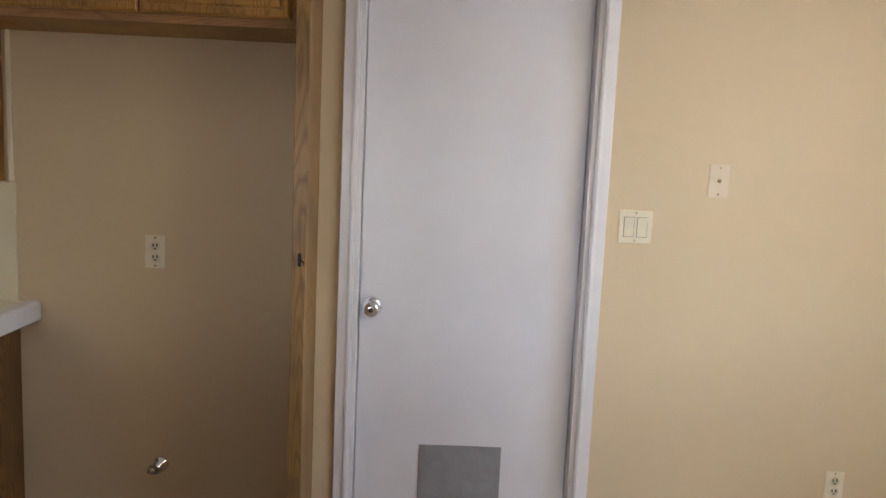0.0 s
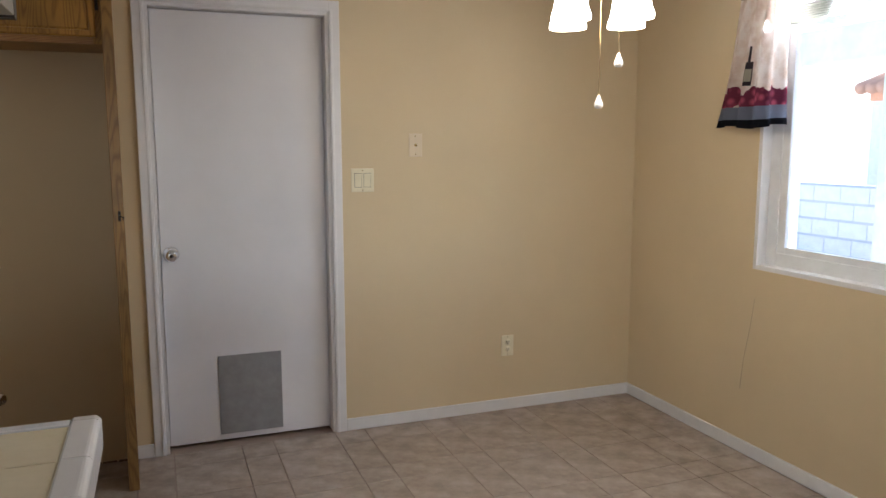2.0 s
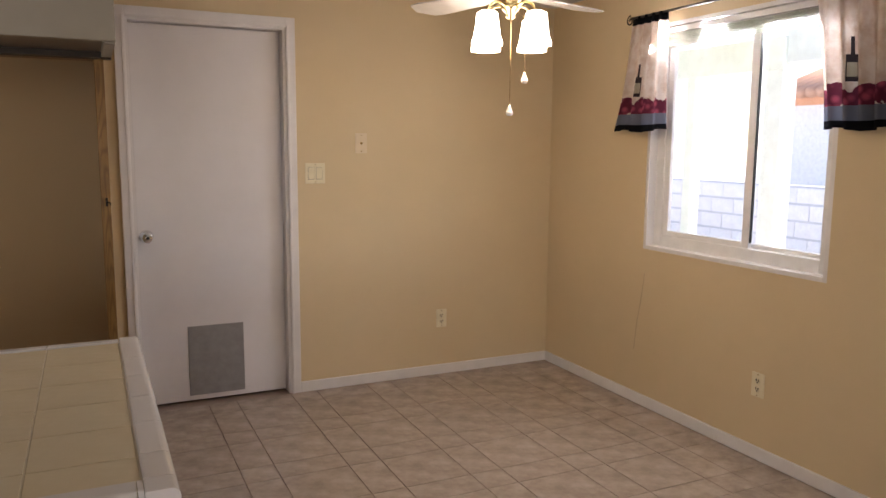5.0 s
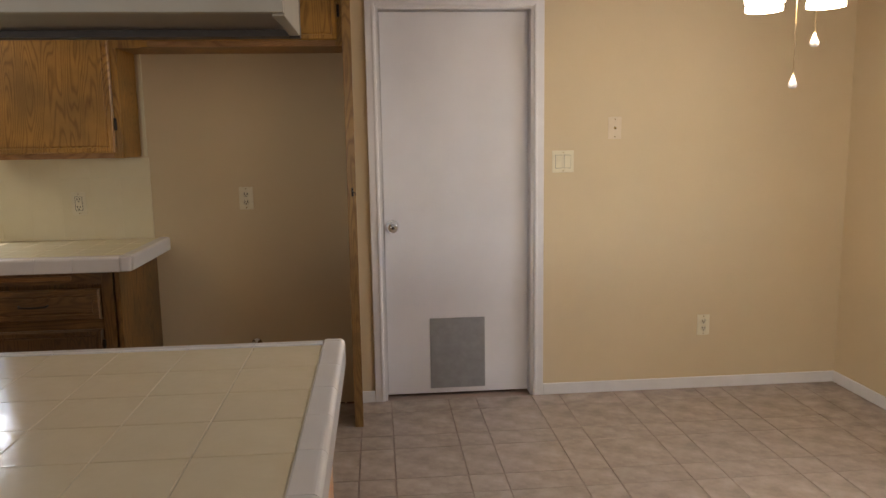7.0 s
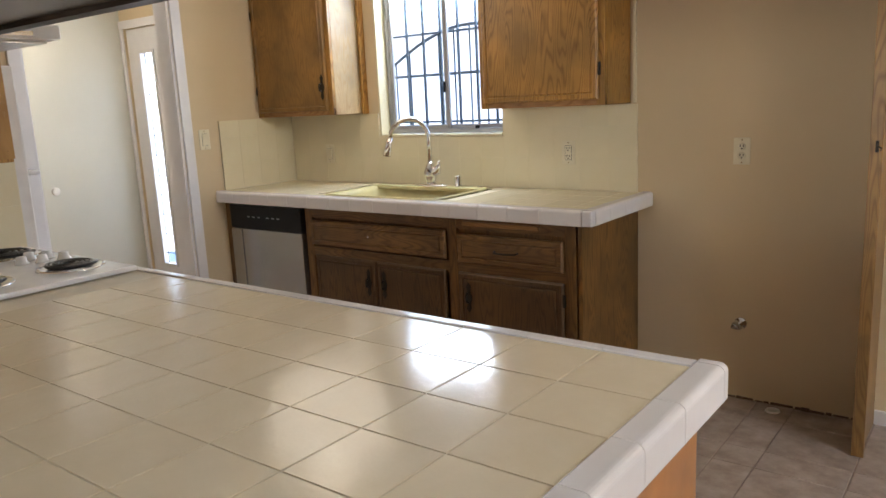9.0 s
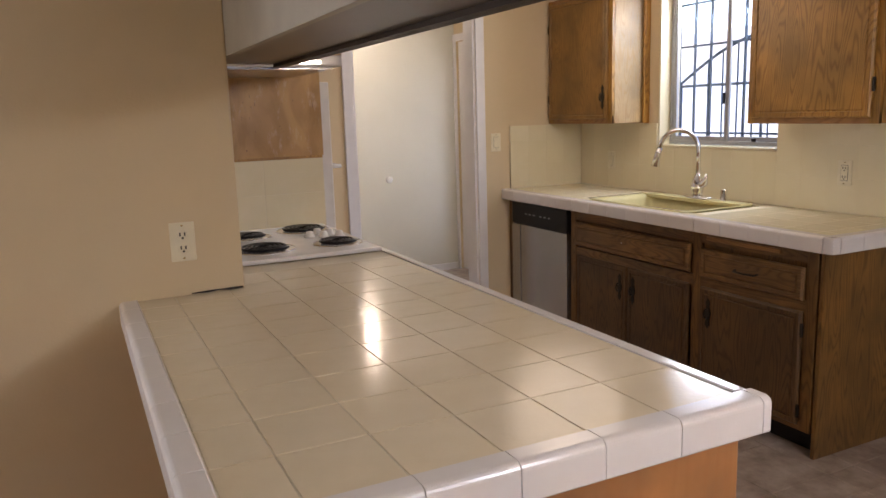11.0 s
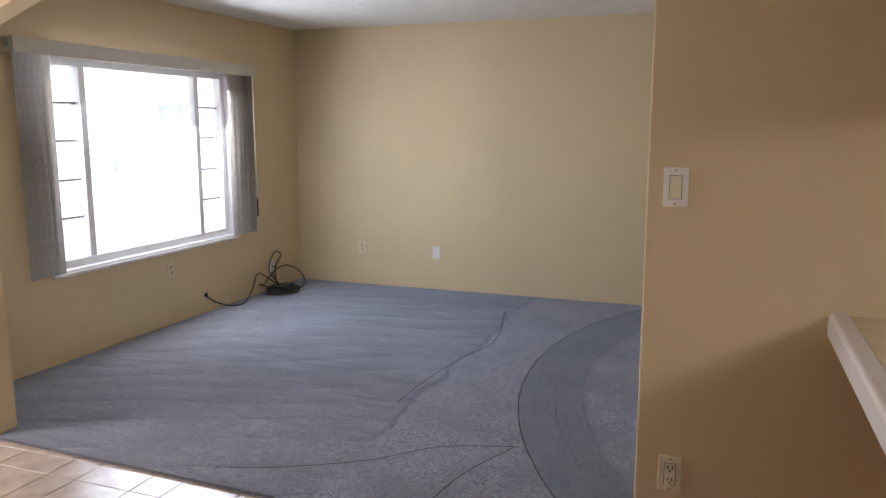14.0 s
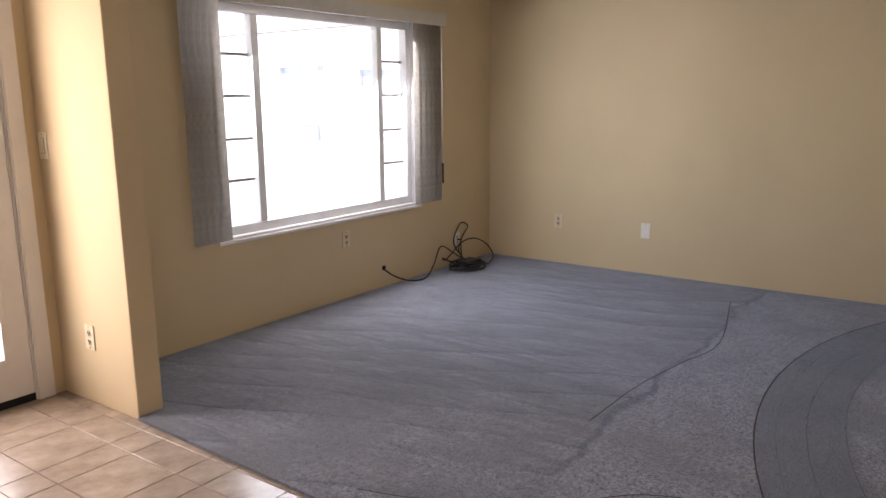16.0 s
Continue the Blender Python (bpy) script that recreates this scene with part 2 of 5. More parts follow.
def carpet_mat():
    """Cut pile: speckled grey, with the pile leaning one way or the other between vacuum strokes."""
    m, nt, b = nodes_of("grey carpet pile")
    v = coords(nt)
    speck = noise_of(nt, v, 95.0, 4, 0.85)
    soft = noise_of(nt, v, 5.0, 5, 0.65)
    sep = nt.nodes.new("ShaderNodeSeparateXYZ")
    nt.links.new(v, sep.inputs[0])
    X, Y = sep.outputs[0], sep.outputs[1]
    # the wide curved band of strokes round a far centre
    dx, dy = math_of(nt, "SUBTRACT", X, -3.6), math_of(nt, "SUBTRACT", Y, 1.69)
    rr = math_of(nt, "SQRT", math_of(nt, "ADD", math_of(nt, "MULTIPLY", dx, dx), math_of(nt, "MULTIPLY", dy, dy)))
    rr = math_of(nt, "ADD", rr, math_of(nt, "MULTIPLY", math_of(nt, "SUBTRACT", soft, 0.5), 0.10))
    band = math_of(nt, "MULTIPLY", ramp(nt, rr, 2.68, 2.73), ramp(nt, rr, 3.055, 3.045))
    # strokes across the far part, up to the line where the next pass began
    u = math_of(nt, "ADD", math_of(nt, "ADD", X, math_of(nt, "MULTIPLY", math_of(nt, "ADD", Y, 2.6), 0.42)), math_of(nt, "MULTIPLY", math_of(nt, "SUBTRACT", noise_of(nt, v, 0.6, 1), 0.5), 0.7))
    saw = math_of(nt, "FRACT", math_of(nt, "MULTIPLY", u, 3.7))
    yy = math_of(nt, "ADD", Y, math_of(nt, "MULTIPLY", math_of(nt, "SUBTRACT", noise_of(nt, v, 3.0, 2), 0.5), 0.22))
    far_side = ramp(nt, yy, -1.77, -1.82)
    fibre = noise_of(nt, coords(nt, (11.0, 0.9, 1), rot=(0, 0, -0.40)), 1.9, 5, 0.65)
    stroke = math_of(nt, "MULTIPLY", far_side, math_of(nt, "MULTIPLY", math_of(nt, "ADD", math_of(nt, "MULTIPLY", saw, 0.6), ramp(nt, fibre, 0.42, 0.60, 0, 0.7)), ramp(nt, noise_of(nt, v, 0.9, 3), 0.40, 0.58, 0.35, 1.0)))
    c1 = mixc(nt, ramp(nt, speck, 0.39, 0.62), (0.045, 0.042, 0.047), (0.48, 0.45, 0.475))
    seam = math_of(nt, "MULTIPLY", ramp(nt, saw, 0.90, 0.99), ramp(nt, noise_of(nt, v, 1.7, 2), 0.44, 0.52))
    seam = math_of(nt, "MAXIMUM", math_of(nt, "MULTIPLY", seam, far_side), math_of(nt, "MULTIPLY", math_of(nt, "MULTIPLY", ramp(nt, yy, -1.825, -1.815), ramp(nt, yy, -1.785, -1.795)), ramp(nt, X, -2.1, -2.4)))
    big = ramp(nt, noise_of(nt, coords(nt, (1.2, 1.0, 1)), 2.4, 5, 0.6), 0.47, 0.60, 0, 0.5)
    c2 = mixc(nt, math_of(nt, "MULTIPLY", stroke, 0.9), c1, (0.135, 0.116, 0.102))
    c2 = mixc(nt, math_of(nt, "MULTIPLY", seam, 0.6), c2, (0.05, 0.045, 0.042))
    c2 = mixc(nt, big, c2, (0.150, 0.130, 0.115))
    c3 = mixc(nt, math_of(nt, "MULTIPLY", band, 0.62), c2, (0.10, 0.09, 0.085))
    c4 = mixc(nt, ramp(nt, soft, 0.5, 0.75, 0, 0.28), c3, (0.11, 0.10, 0.095))
    nt.links.new(c4, b.inputs["Base Color"])
    b.inputs["Roughness"].default_value = 0.95
    b.inputs["Specular IOR Level"].default_value = 0.15
    # blue tint puts the window's sky reflection into the pile's sheen
    b.inputs["Sheen Tint"].default_value = (0.54, 0.71, 1.0, 1)
    b.inputs["Sheen Weight"].default_value = 0.65
    b.inputs["Sheen Roughness"].default_value = 0.4
    bump(nt, b, math_of(nt, "ADD", speck, math_of(nt, "MULTIPLY", saw, 0.35)), 1.0, 0.012)
    return m


CARPET = carpet_mat()

# ---------------------------------------------------------------- mesh tools
def box(bm, a, b, bev=0.0):
    """An axis-aligned box between two corners, with its edges rounded by bev, added to bm."""
    vs = [bm.verts.new((x, y, z)) for x in (a[0], b[0]) for y in (a[1], b[1]) for z in (a[2], b[2])]
    idx = ((0, 1, 3, 2), (4, 6, 7, 5), (0, 4, 5, 1), (2, 3, 7, 6), (0, 2, 6, 4), (1, 5, 7, 3))
    fs = [bm.faces.new([vs[i] for i in f]) for f in idx]
    bmesh.ops.recalc_face_normals(bm, faces=fs)
    if bev:
        es = list({e for f in fs for e in f.edges})
        bmesh.ops.bevel(bm, geom=es, offset=bev, segments=2, profile=0.6, affect="EDGES")
    return bm


def boxes(*specs):
    bm = bmesh.new()
    for s in specs:
        box(bm, *s)
    return bm


def lathe(profile, n=24, at=(0, 0, 0), axis="z"):
    """A turned shape from (radius, height) pairs."""
    bm = bmesh.new()
    rings = []
    for r, h in profile:
        ring = []
        for i in range(n):
            a = 2 * math.pi * i / n
            p = (r * math.cos(a), r * math.sin(a), h)
            if axis == "y":
                p = (p[0], p[2], p[1])
            elif axis == "x":
                p = (p[2], p[0], p[1])
            ring.append(bm.verts.new((at[0] + p[0], at[1] + p[1], at[2] + p[2])))
        rings.append(ring)
    for r0, r1 in zip(rings, rings[1:]):
        for i in range(n):
            bm.faces.new((r0[i], r0[(i + 1) % n], r1[(i + 1) % n], r1[i]))
    for r in (rings[0], rings[-1]):
        if len(set(v.co.to_tuple(5) for v in r)) > 1:
            bm.faces.new(r)
    bmesh.ops.remove_doubles(bm, verts=bm.verts, dist=1e-5)
    bmesh.ops.recalc_face_normals(bm, faces=bm.faces)
    for f in bm.faces:
        f.smooth = True
    return bm


def tube(points, radius, n=10, closed=False):
    """A round bar along the points."""
    bm = bmesh.new()
    pts = [Vector(p) for p in points]
    rings, up = [], Vector((0.13, 0.27, 0.95)).normalized()
    for i, p in enumerate(pts):
        d = (pts[min(i + 1, len(pts) - 1)] - pts[max(i - 1, 0)]).normalized()
        side = d.cross(up)
        if side.length < 0.1:
            side = d.cross(Vector((1, 0, 0)))
        side.normalize()
        u2 = side.cross(d)
        r = radius[i] if isinstance(radius, (list, tuple)) else radius
        rings.append([bm.verts.new(p + (side * math.cos(2 * math.pi * k / n) + u2 * math.sin(2 * math.pi * k / n)) * r) for k in range(n)])
    for r0, r1 in zip(rings, rings[1:]):
        for k in range(n):
            bm.faces.new((r0[k], r0[(k + 1) % n], r1[(k + 1) % n], r1[k]))
    bm.faces.new(rings[0])
    bm.faces.new(rings[-1])
    bmesh.ops.recalc_face_normals(bm, faces=bm.faces)
    for f in bm.faces:
        f.smooth = True
    return bm


def smooth_path(pts, steps=8):
    """Catmull-Rom through the points."""
    P = [Vector(p) for p in pts]
    P = [P[0] * 2 - P[1]] + P + [P[-1] * 2 - P[-2]]
    out = []
    for i in range(1, len(P) - 2):
        a, b, c, d = P[i - 1:i + 3]
        for k in range(steps):
            t = k / steps
            out.append(0.5 * ((2 * b) + (c - a) * t + (2 * a - 5 * b + 4 * c - d) * t * t + (3 * b - a - 3 * c + d) * t ** 3))
    out.append(P[-2])
    return out


def prism(poly, y0, y1, plane="xz"):
    """A flat polygon drawn in a plane and given depth from y0 to y1 on the remaining axis."""
    bm = bmesh.new()
    def put(u, w, d):
        return {"xz": (u, d, w), "yz": (d, u, w), "xy": (u, w, d)}[plane]
    f0 = [bm.verts.new(put(u, w, y0)) for u, w in poly]
    f1 = [bm.verts.new(put(u, w, y1)) for u, w in poly]
    bm.faces.new(f0)
    bm.faces.new(f1)
    n = len(poly)
    for i in range(n):
        bm.faces.new((f0[i], f0[(i + 1) % n], f1[(i + 1) % n], f1[i]))
    bmesh.ops.recalc_face_normals(bm, faces=bm.faces)
    return bm


def part(name, bm, material, parent=None, label="", kind="", at=None):
    me = bpy.data.meshes.new(name)
    bm.to_mesh(me)
    bm.free()
    me.materials.append(material)
    ob = new(name, me)
    if parent is not None:
        ob.parent = parent
    if at is not None:
        ob.location = at
    return tagged(ob, label=label, kind=kind)


def thing(name, at, label, category, group="", kind="", rz=0.0):
    ob = new(name)
    ob.empty_display_size = 0.1
    ob.location = at
    ob.rotation_euler = (0, 0, radians(rz))
    return tagged(ob, label, category, group, kind)


def setting(name, bm, material, label, category, at=None):
    return tagged(part(name, bm, material, at=at), label, category, kind="structure")


def wall_with_holes(u0, u1, z0, z1, d0, d1, holes, plane):
    """Boxes that make a wall in a plane ("xz" or "yz") from u0 to u1, thickness d0..d1, with rectangular holes (ua, ub, za, zb)."""
    bm = bmesh.new()
    cuts = sorted({u0, u1, *[h[0] for h in holes], *[h[1] for h in holes]})
    for a, b in zip(cuts, cuts[1:]):
        spans, z = [], z0
        for h in sorted((h for h in holes if h[0] <= a and h[1] >= b), key=lambda h: h[2]):
            if h[2] > z:
                spans.append((z, h[2]))
            z = h[3]
        if z < z1:
            spans.append((z, z1))
        for za, zb in spans:
            if plane == "xz":
                box(bm, (a, d0, za), (b, d1, zb))
            else:
                box(bm, (d0, a, za), (d1, b, zb))
    bmesh.ops.remove_doubles(bm, verts=bm.verts, dist=1e-5)
    # drop the inner faces between neighbouring boxes
    seen = {}
    for f in bm.faces:
        seen.setdefault(tuple(round(c, 4) for c in f.calc_center_median()), []).append(f)
    bmesh.ops.delete(bm, geom=[f for fs in seen.values() if len(fs) > 1 for f in fs], context="FACES_ONLY")
    return bm


# ---------------------------------------------------------------- large structure
N, E_, S_, W_ = 3.01, 2.50, -4.05, -5.375     # wall faces
H = 2.29                                       # ceiling height
STX, STY0, STY1 = -1.545, -0.555, 0.305        # stub wall face and ends
PX, PY = -1.66, -3.46                          # pillar face and end

# the last hole is unseen, added to let fill light into the hall
setting("wall_north", wall_with_holes(-5.5, 2.62, 0, H, N, N + 0.15,
        [(-0.035, 0.775, 0, 2.055), (-2.76, -1.90, 1.19, 2.08), (-5.33, -4.86, 0, 2.03), (-4.30, -3.80, 0.9, 2.0)], "xz"), WALL,
        "beige painted wall with a white door and a kitchen window", "wall")
setting("wall_east", wall_with_holes(-4.2, N, 0, H, E_, E_ + 0.15, [(0.925, 2.07, 0.875, 2.06)], "yz"), WALL,
        "beige painted wall with a sliding window", "wall")
setting("wall_south", wall_with_holes(-5.5, 2.5, 0, H, S_ - 0.15, S_,
        [(-4.40, -2.60, 0.55, 1.87), (-1.535, -0.68, 0, 2.04)], "xz"), WALL,
        "beige painted wall with a wide window and a glazed door", "wall")
setting("wall_west", boxes(((W_ - 0.12, S_, 0), (W_, N, H))), WALL, "plain beige painted wall at the end of the carpeted room", "wall")
setting("wall_stub", boxes(((STX - 0.12, STY0, 0), (STX, STY1, H), 0.006)), WALL, "beige wall end beside the tiled peninsula", "wall")
setting("wall_divider", boxes(((W_, STY1 - 0.12, 0), (STX - 0.12, STY1, H))), WALL, "beige wall between kitchen and carpeted room", "wall")
setting("wall_kitchen_west", wall_with_holes(STY1, N, 0, H, -3.63, -3.51, [(1.38, 2.195, 0, 2.03)], "yz"), WALL,
        "beige painted wall with a cased opening to the hall", "wall")
setting("wall_pillar", boxes(((PX - 0.12, S_, 0), (PX, PY, H), 0.006)), WALL, "short beige wall beside the entry", "wall")


def arch():
    bm = bmesh.new()
    ys = [PY + 0.0001, PY + 0.12, PY + 0.28, PY + 0.47, PY + 0.72, PY + 1.0, -1.4, -1.0, -0.8, STY0 - 0.0001]
    zs = [1.76, 1.80, 1.86, 1.93, 1.99, 2.03, 2.03, 1.99, 1.93, 1.86]
    poly = list(zip(ys, zs)) + [(ys[-1], H), (ys[0], H)]
    return prism(poly, -1.665, -1.56, "yz")


setting("wall_header", arch(), WALL, "beige arched header over the opening to the carpeted room", "wall")
setting("ceiling", boxes(((-5.5, -4.2, H), (2.65, 3.16, H + 0.1))), CEIL, "white textured ceiling", "ceiling")
setting("floor", boxes(((-5.5, -4.2, -0.12), (2.65, 3.16, -0.004))), FGROUT, "grout bed and slab under the floor tiles", "floor")
setting("carpet", prism([(-5.375, -4.05), (-1.78, -4.05), (-1.78, -3.46), (-1.655, -3.46), (-1.56, -0.555), (-1.665, -0.555), (-1.665, 0.185), (-5.375, 0.185)],
        -0.004, 0.014, "xy"), CARPET, "grey cut pile carpet, vacuum tracks, sky's blue put into its sheen", "carpet")

def track(points, r=0.007):
    """A low ridge where two vacuum strokes meet, lying on the pile."""
    bm = tube(smooth_path(points, 6), r, 6)
    for vv in bm.verts:
        vv.co.z = 0.012 + (vv.co.z - 0.012) * 0.8
    return bm


def circle_track(r, a0, a1):
    return [(-3.6 + r * math.cos(radians(a)), 1.69 + r * math.sin(radians(a)), 0.012) for a in range(a0, a1, 2)]


RIDGE = mat_plain("carpet pile ridge", (0.085, 0.08, 0.078), 0.95, vary=0.2, scale=60, bumps=0.8, fine=200)
STROKES = [
    [(-1.64, -1.44), (-1.73, -1.35), (-2.05, -1.29), (-2.38, -1.16)],
    [(-1.74, -2.30), (-1.82, -2.07), (-2.03, -1.71), (-2.26, -1.48), (-2.38, -1.16)],
    [(-4.91, -1.91), (-4.03, -1.73), (-3.58, -1.80), (-3.19, -1.86), (-2.70, -1.88)],
    [(-3.21, -1.60), (-3.38, -1.55), (-3.59, -1.53)],
    [(-2.59, -3.71), (-2.71, -3.15), (-2.82, -2.71), (-3.28, -1.95)],
    [(-2.54, -3.44), (-2.57, -2.74), (-2.64, -2.08)],
    [(-2.15, -2.87), (-2.07, -2.18), (-2.28, -1.78), (-2.62, -1.63)],
    [(-2.28, -3.85), (-2.25, -3.60), (-2.22, -3.39)],
    [(-2.04, -3.76), (-1.87, -3.34), (-1.80, -3.20)],
    [(-3.05, -3.60), (-3.30, -2.80), (-3.75, -2.05)],
    [(-3.60, -3.40), (-3.85, -2.70), (-4.30, -2.05)],
]
for r_, a0_, a1_, w_ in ((3.05, 236, 310, 0.0045), (3.02, 262, 300, 0.002), (2.97, 238, 308, 0.0028), (2.915, 244, 306, 0.0022), (2.86, 240, 300, 0.003), (2.79, 248, 306, 0.0022), (2.72, 244, 296, 0.003)):
    part("stroke_ridge", track(circle_track(r_, a0_, a1_), w_), RIDGE, bpy.data.objects["carpet"], "ridge between vacuum strokes")
for n_, pts_ in enumerate(STROKES):
    part("stroke_ridge", track([(x, y, 0.012) for x, y in pts_], 0.0042 if n_ < 3 else 0.0028), RIDGE, bpy.data.objects["carpet"], "ridge between vacuum strokes")

# overhangs are unseen, added to block direct sun at the north and east windows
setting("eaves", boxes(((-6.2, 3.161, 2.30), (3.5, 3.95, 2.38)), ((2.651, -4.9, 2.30), (3.5, 3.16, 2.38))), STUCCO, "pale overhang added out of view to keep sun off the windows", "eaves")
# outdoors
setting("pavement", boxes(((-14.0, -16.0, -0.149), (2.6, -4.21, -0.142))), PAVE, "pale grey paved yard before the wide window", "pavement")
setting("ground", boxes(((-60, -60, -0.3), (60, 60, -0.15))), CONC, "pale concrete ground around the house", "ground")


# ---------------------------------------------------------------- floor tiles
def lines(lo, hi, start, small, wide):
    """Joint positions between lo and hi: a small and a wide course by turns, with a small one beginning at start."""
    P, out = small + wide, []
    k = math.floor((lo - start) / P) - 1
    while start + k * P < hi + P:
        out += [start + k * P, start + k * P + small]
        k += 1
    out = [min(max(v, lo), hi) for v in out]
    return sorted(set(out))


floor_cells = []
xs = lines(-1.56, 2.488, 0.303, 0.152, 0.305)
for ya, yb in zip(*(lambda l: (l, l[1:]))(lines(0.42, N - 0.002, 2.376, 0.152, 0.305))):
    for xa, xb in zip(xs, xs[1:]):
        floor_cells.append((xa, ya, xb, yb))
xk = lines(-3.51, -1.56, -1.525, 0.152, 0.305)
for ya, yb in zip(*(lambda l: (l, l[1:]))(lines(0.42, N - 0.002, 2.376, 0.152, 0.305))):
    for xa, xb in zip(xk, xk[1:]):
        floor_cells.append((xa, ya, xb, yb))
xs2 = lines(-1.70, 2.49, -1.18, 0.145, 0.285)
for ya, yb in zip(*(lambda l: (l, l[1:]))(lines(S_, 0.42, -2.50, 0.150, 0.280))):
    for xa, xb in zip(xs2, xs2[1:]):
        floor_cells.append((xa, ya, xb, yb))
# hall floor
for i in range(6):
    for j in range(9):
        floor_cells.append((-5.37 + i * 0.30, 0.31 + j * 0.3, -5.07 + i * 0.30, 0.61 + j * 0.3))


def tile_cell(bm, xa, ya, xb, yb, z0=-0.004, z1=0.0, g=0.0018, ch=0.0015):
    """A low tile with a chamfered rim."""
    xa, ya, xb, yb = xa + g, ya + g, xb - g, yb - g
    if xb - xa < 0.012 or yb - ya < 0.012:
        return
    lo = [bm.verts.new(p) for p in ((xa, ya, z0), (xb, ya, z0), (xb, yb, z0), (xa, yb, z0))]
    mid = [bm.verts.new(p) for p in ((xa, ya, z1 - ch), (xb, ya, z1 - ch), (xb, yb, z1 - ch), (xa, yb, z1 - ch))]
    hi = [bm.verts.new(p) for p in ((xa + ch, ya + ch, z1), (xb - ch, ya + ch, z1), (xb - ch, yb - ch, z1), (xa + ch, yb - ch, z1))]
    for r0, r1 in ((lo, mid), (mid, hi)):
        for i in range(4):
            bm.faces.new((r0[i], r0[(i + 1) % 4], r1[(i + 1) % 4], r1[i]))
    bm.faces.new(hi)

# ---------------------------------------------------------------- peninsula
TOP = 0.92
def sub_box(parent, name, mat, *specs, label="", at=None):
    return part(name, boxes(*specs), mat, parent, label, at=at)


pen = thing("peninsula", (-1.0, 0.45, 0), "peninsula counter with cream glazed tiles, white edging, orange wood base", "kitchen counter")
def P_(x, y, z):
    return (x + 1.0, y - 0.45, z)
sub_box(pen, "base_cabinet", PLYW, (P_(-2.66, 0.31, 0.0), P_(-0.175, 0.89, 0.855), 0.004), label="orange-stained plywood cabinet base")
sub_box(pen, "overhang_board", PLYW, (P_(-1.54, -0.02, 0.805), P_(-0.175, 0.3095, 0.855), 0.003), label="orange wood board under the overhang")
sub_box(pen, "grout_bed", GROUT, (P_(-2.66, 0.31, 0.856), P_(-0.15, 0.905, TOP - 0.0017)), (P_(-1.54, -0.03, 0.856), P_(-0.15, 0.31, TOP - 0.0017)))
XJ = [-0.195 - 0.1552 * i for i in range(12)]
YJ = [0.002, 0.102, 0.256, 0.409, 0.562, 0.716, 0.885]
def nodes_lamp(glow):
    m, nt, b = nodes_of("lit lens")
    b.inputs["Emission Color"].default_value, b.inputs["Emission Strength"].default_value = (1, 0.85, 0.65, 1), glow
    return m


PIECES = []          # counter and floor pieces are laid last


def piece_mesh(w, d, h, ch=0.0012):
    bm = bmesh.new()
    tile_cell(bm, 0, 0, w, d, 0.0, h, 0.001, ch)
    return bm


def queue_tiles(parent, off, xs_, ys_, z, mat, h=0.005):
    for xa, xb in zip(xs_, xs_[1:]):
        for ya, yb in zip(ys_, ys_[1:]):
            PIECES.append((parent, (off[0] + min(xa, xb), off[1] + ya, z), abs(xb - xa), yb - ya, h, mat))


queue_tiles(pen, (1.0, -0.45), [-0.187] + XJ[1:10], YJ, TOP - 0.005, CTILE)
queue_tiles(pen, (1.0, -0.45), [XJ[9], -1.545], YJ[:3], TOP - 0.005, CTILE)
queue_tiles(pen, (1.0, -0.45), [XJ[9], XJ[10]], YJ[2:], TOP - 0.005, CTILE)


def edge_trim(length, drop=0.062, w=0.05, r=0.014):
    """Rounded counter edging along +x, its outer face towards -y."""
    arc = [(r - r * math.sin(radians(q)), 0.004 - r + r * math.cos(radians(q))) for q in (0, 18, 36, 54, 72, 90)]
    prof = [(w, 0.0), (w, 0.002), (w - 0.003, 0.004)] + arc + [(0.0, -drop + 0.003), (0.002, -drop), (0.012, -drop), (0.012, -0.02), (w, -0.02)]
    bm = bmesh.new()
    e = 0.0009
    f0 = [bm.verts.new((e, y, z)) for y, z in prof]
    f1 = [bm.verts.new((length - e, y, z)) for y, z in prof]
    bm.faces.new(f0)
    bm.faces.new(f1)
    for i in range(len(prof)):
        bm.faces.new((f0[i], f0[(i + 1) % len(prof)], f1[(i + 1) % len(prof)], f1[i]))
    bmesh.ops.recalc_face_normals(bm, faces=bm.faces)
    return bm


def trims(parent, off, start, step, cuts, rz, name="edge_tile", w=0.05):
    """A row of edge tiles: cuts are distances along the direction rz from start."""
    c, s = math.cos(radians(rz)), math.sin(radians(rz))
    for a, b in zip(cuts, cuts[1:]):
        ob = part(name, edge_trim(b - a, w=w), TRIMT, parent)
        ob.location = (start[0] + off[0] + c * a, start[1] + off[1] + s * a, TOP)
        ob.rotation_euler = (0, 0, radians(rz))


# east edge (outer face to +x): runs along +y
trims(pen, (1.0, -0.45), (-0.135, -0.05), 0, [0.0, 0.052, 0.152, 0.306, 0.459, 0.612, 0.766, 0.952, 0.972], 90)
# south edge (outer face to -y)
trims(pen, (1.0, -0.45), (-1.545, -0.05), 0, [0.0] + [1.545 + x for x in reversed(XJ[:9])][0:9] + [1.36], 0)
# north edge (outer face to +y): runs along -x
trims(pen, (1.0, -0.45), (-0.186, 0.922), 0, [0.0] + [-0.186 - x for x in XJ[1:11]] + [2.47], 180, w=0.036)

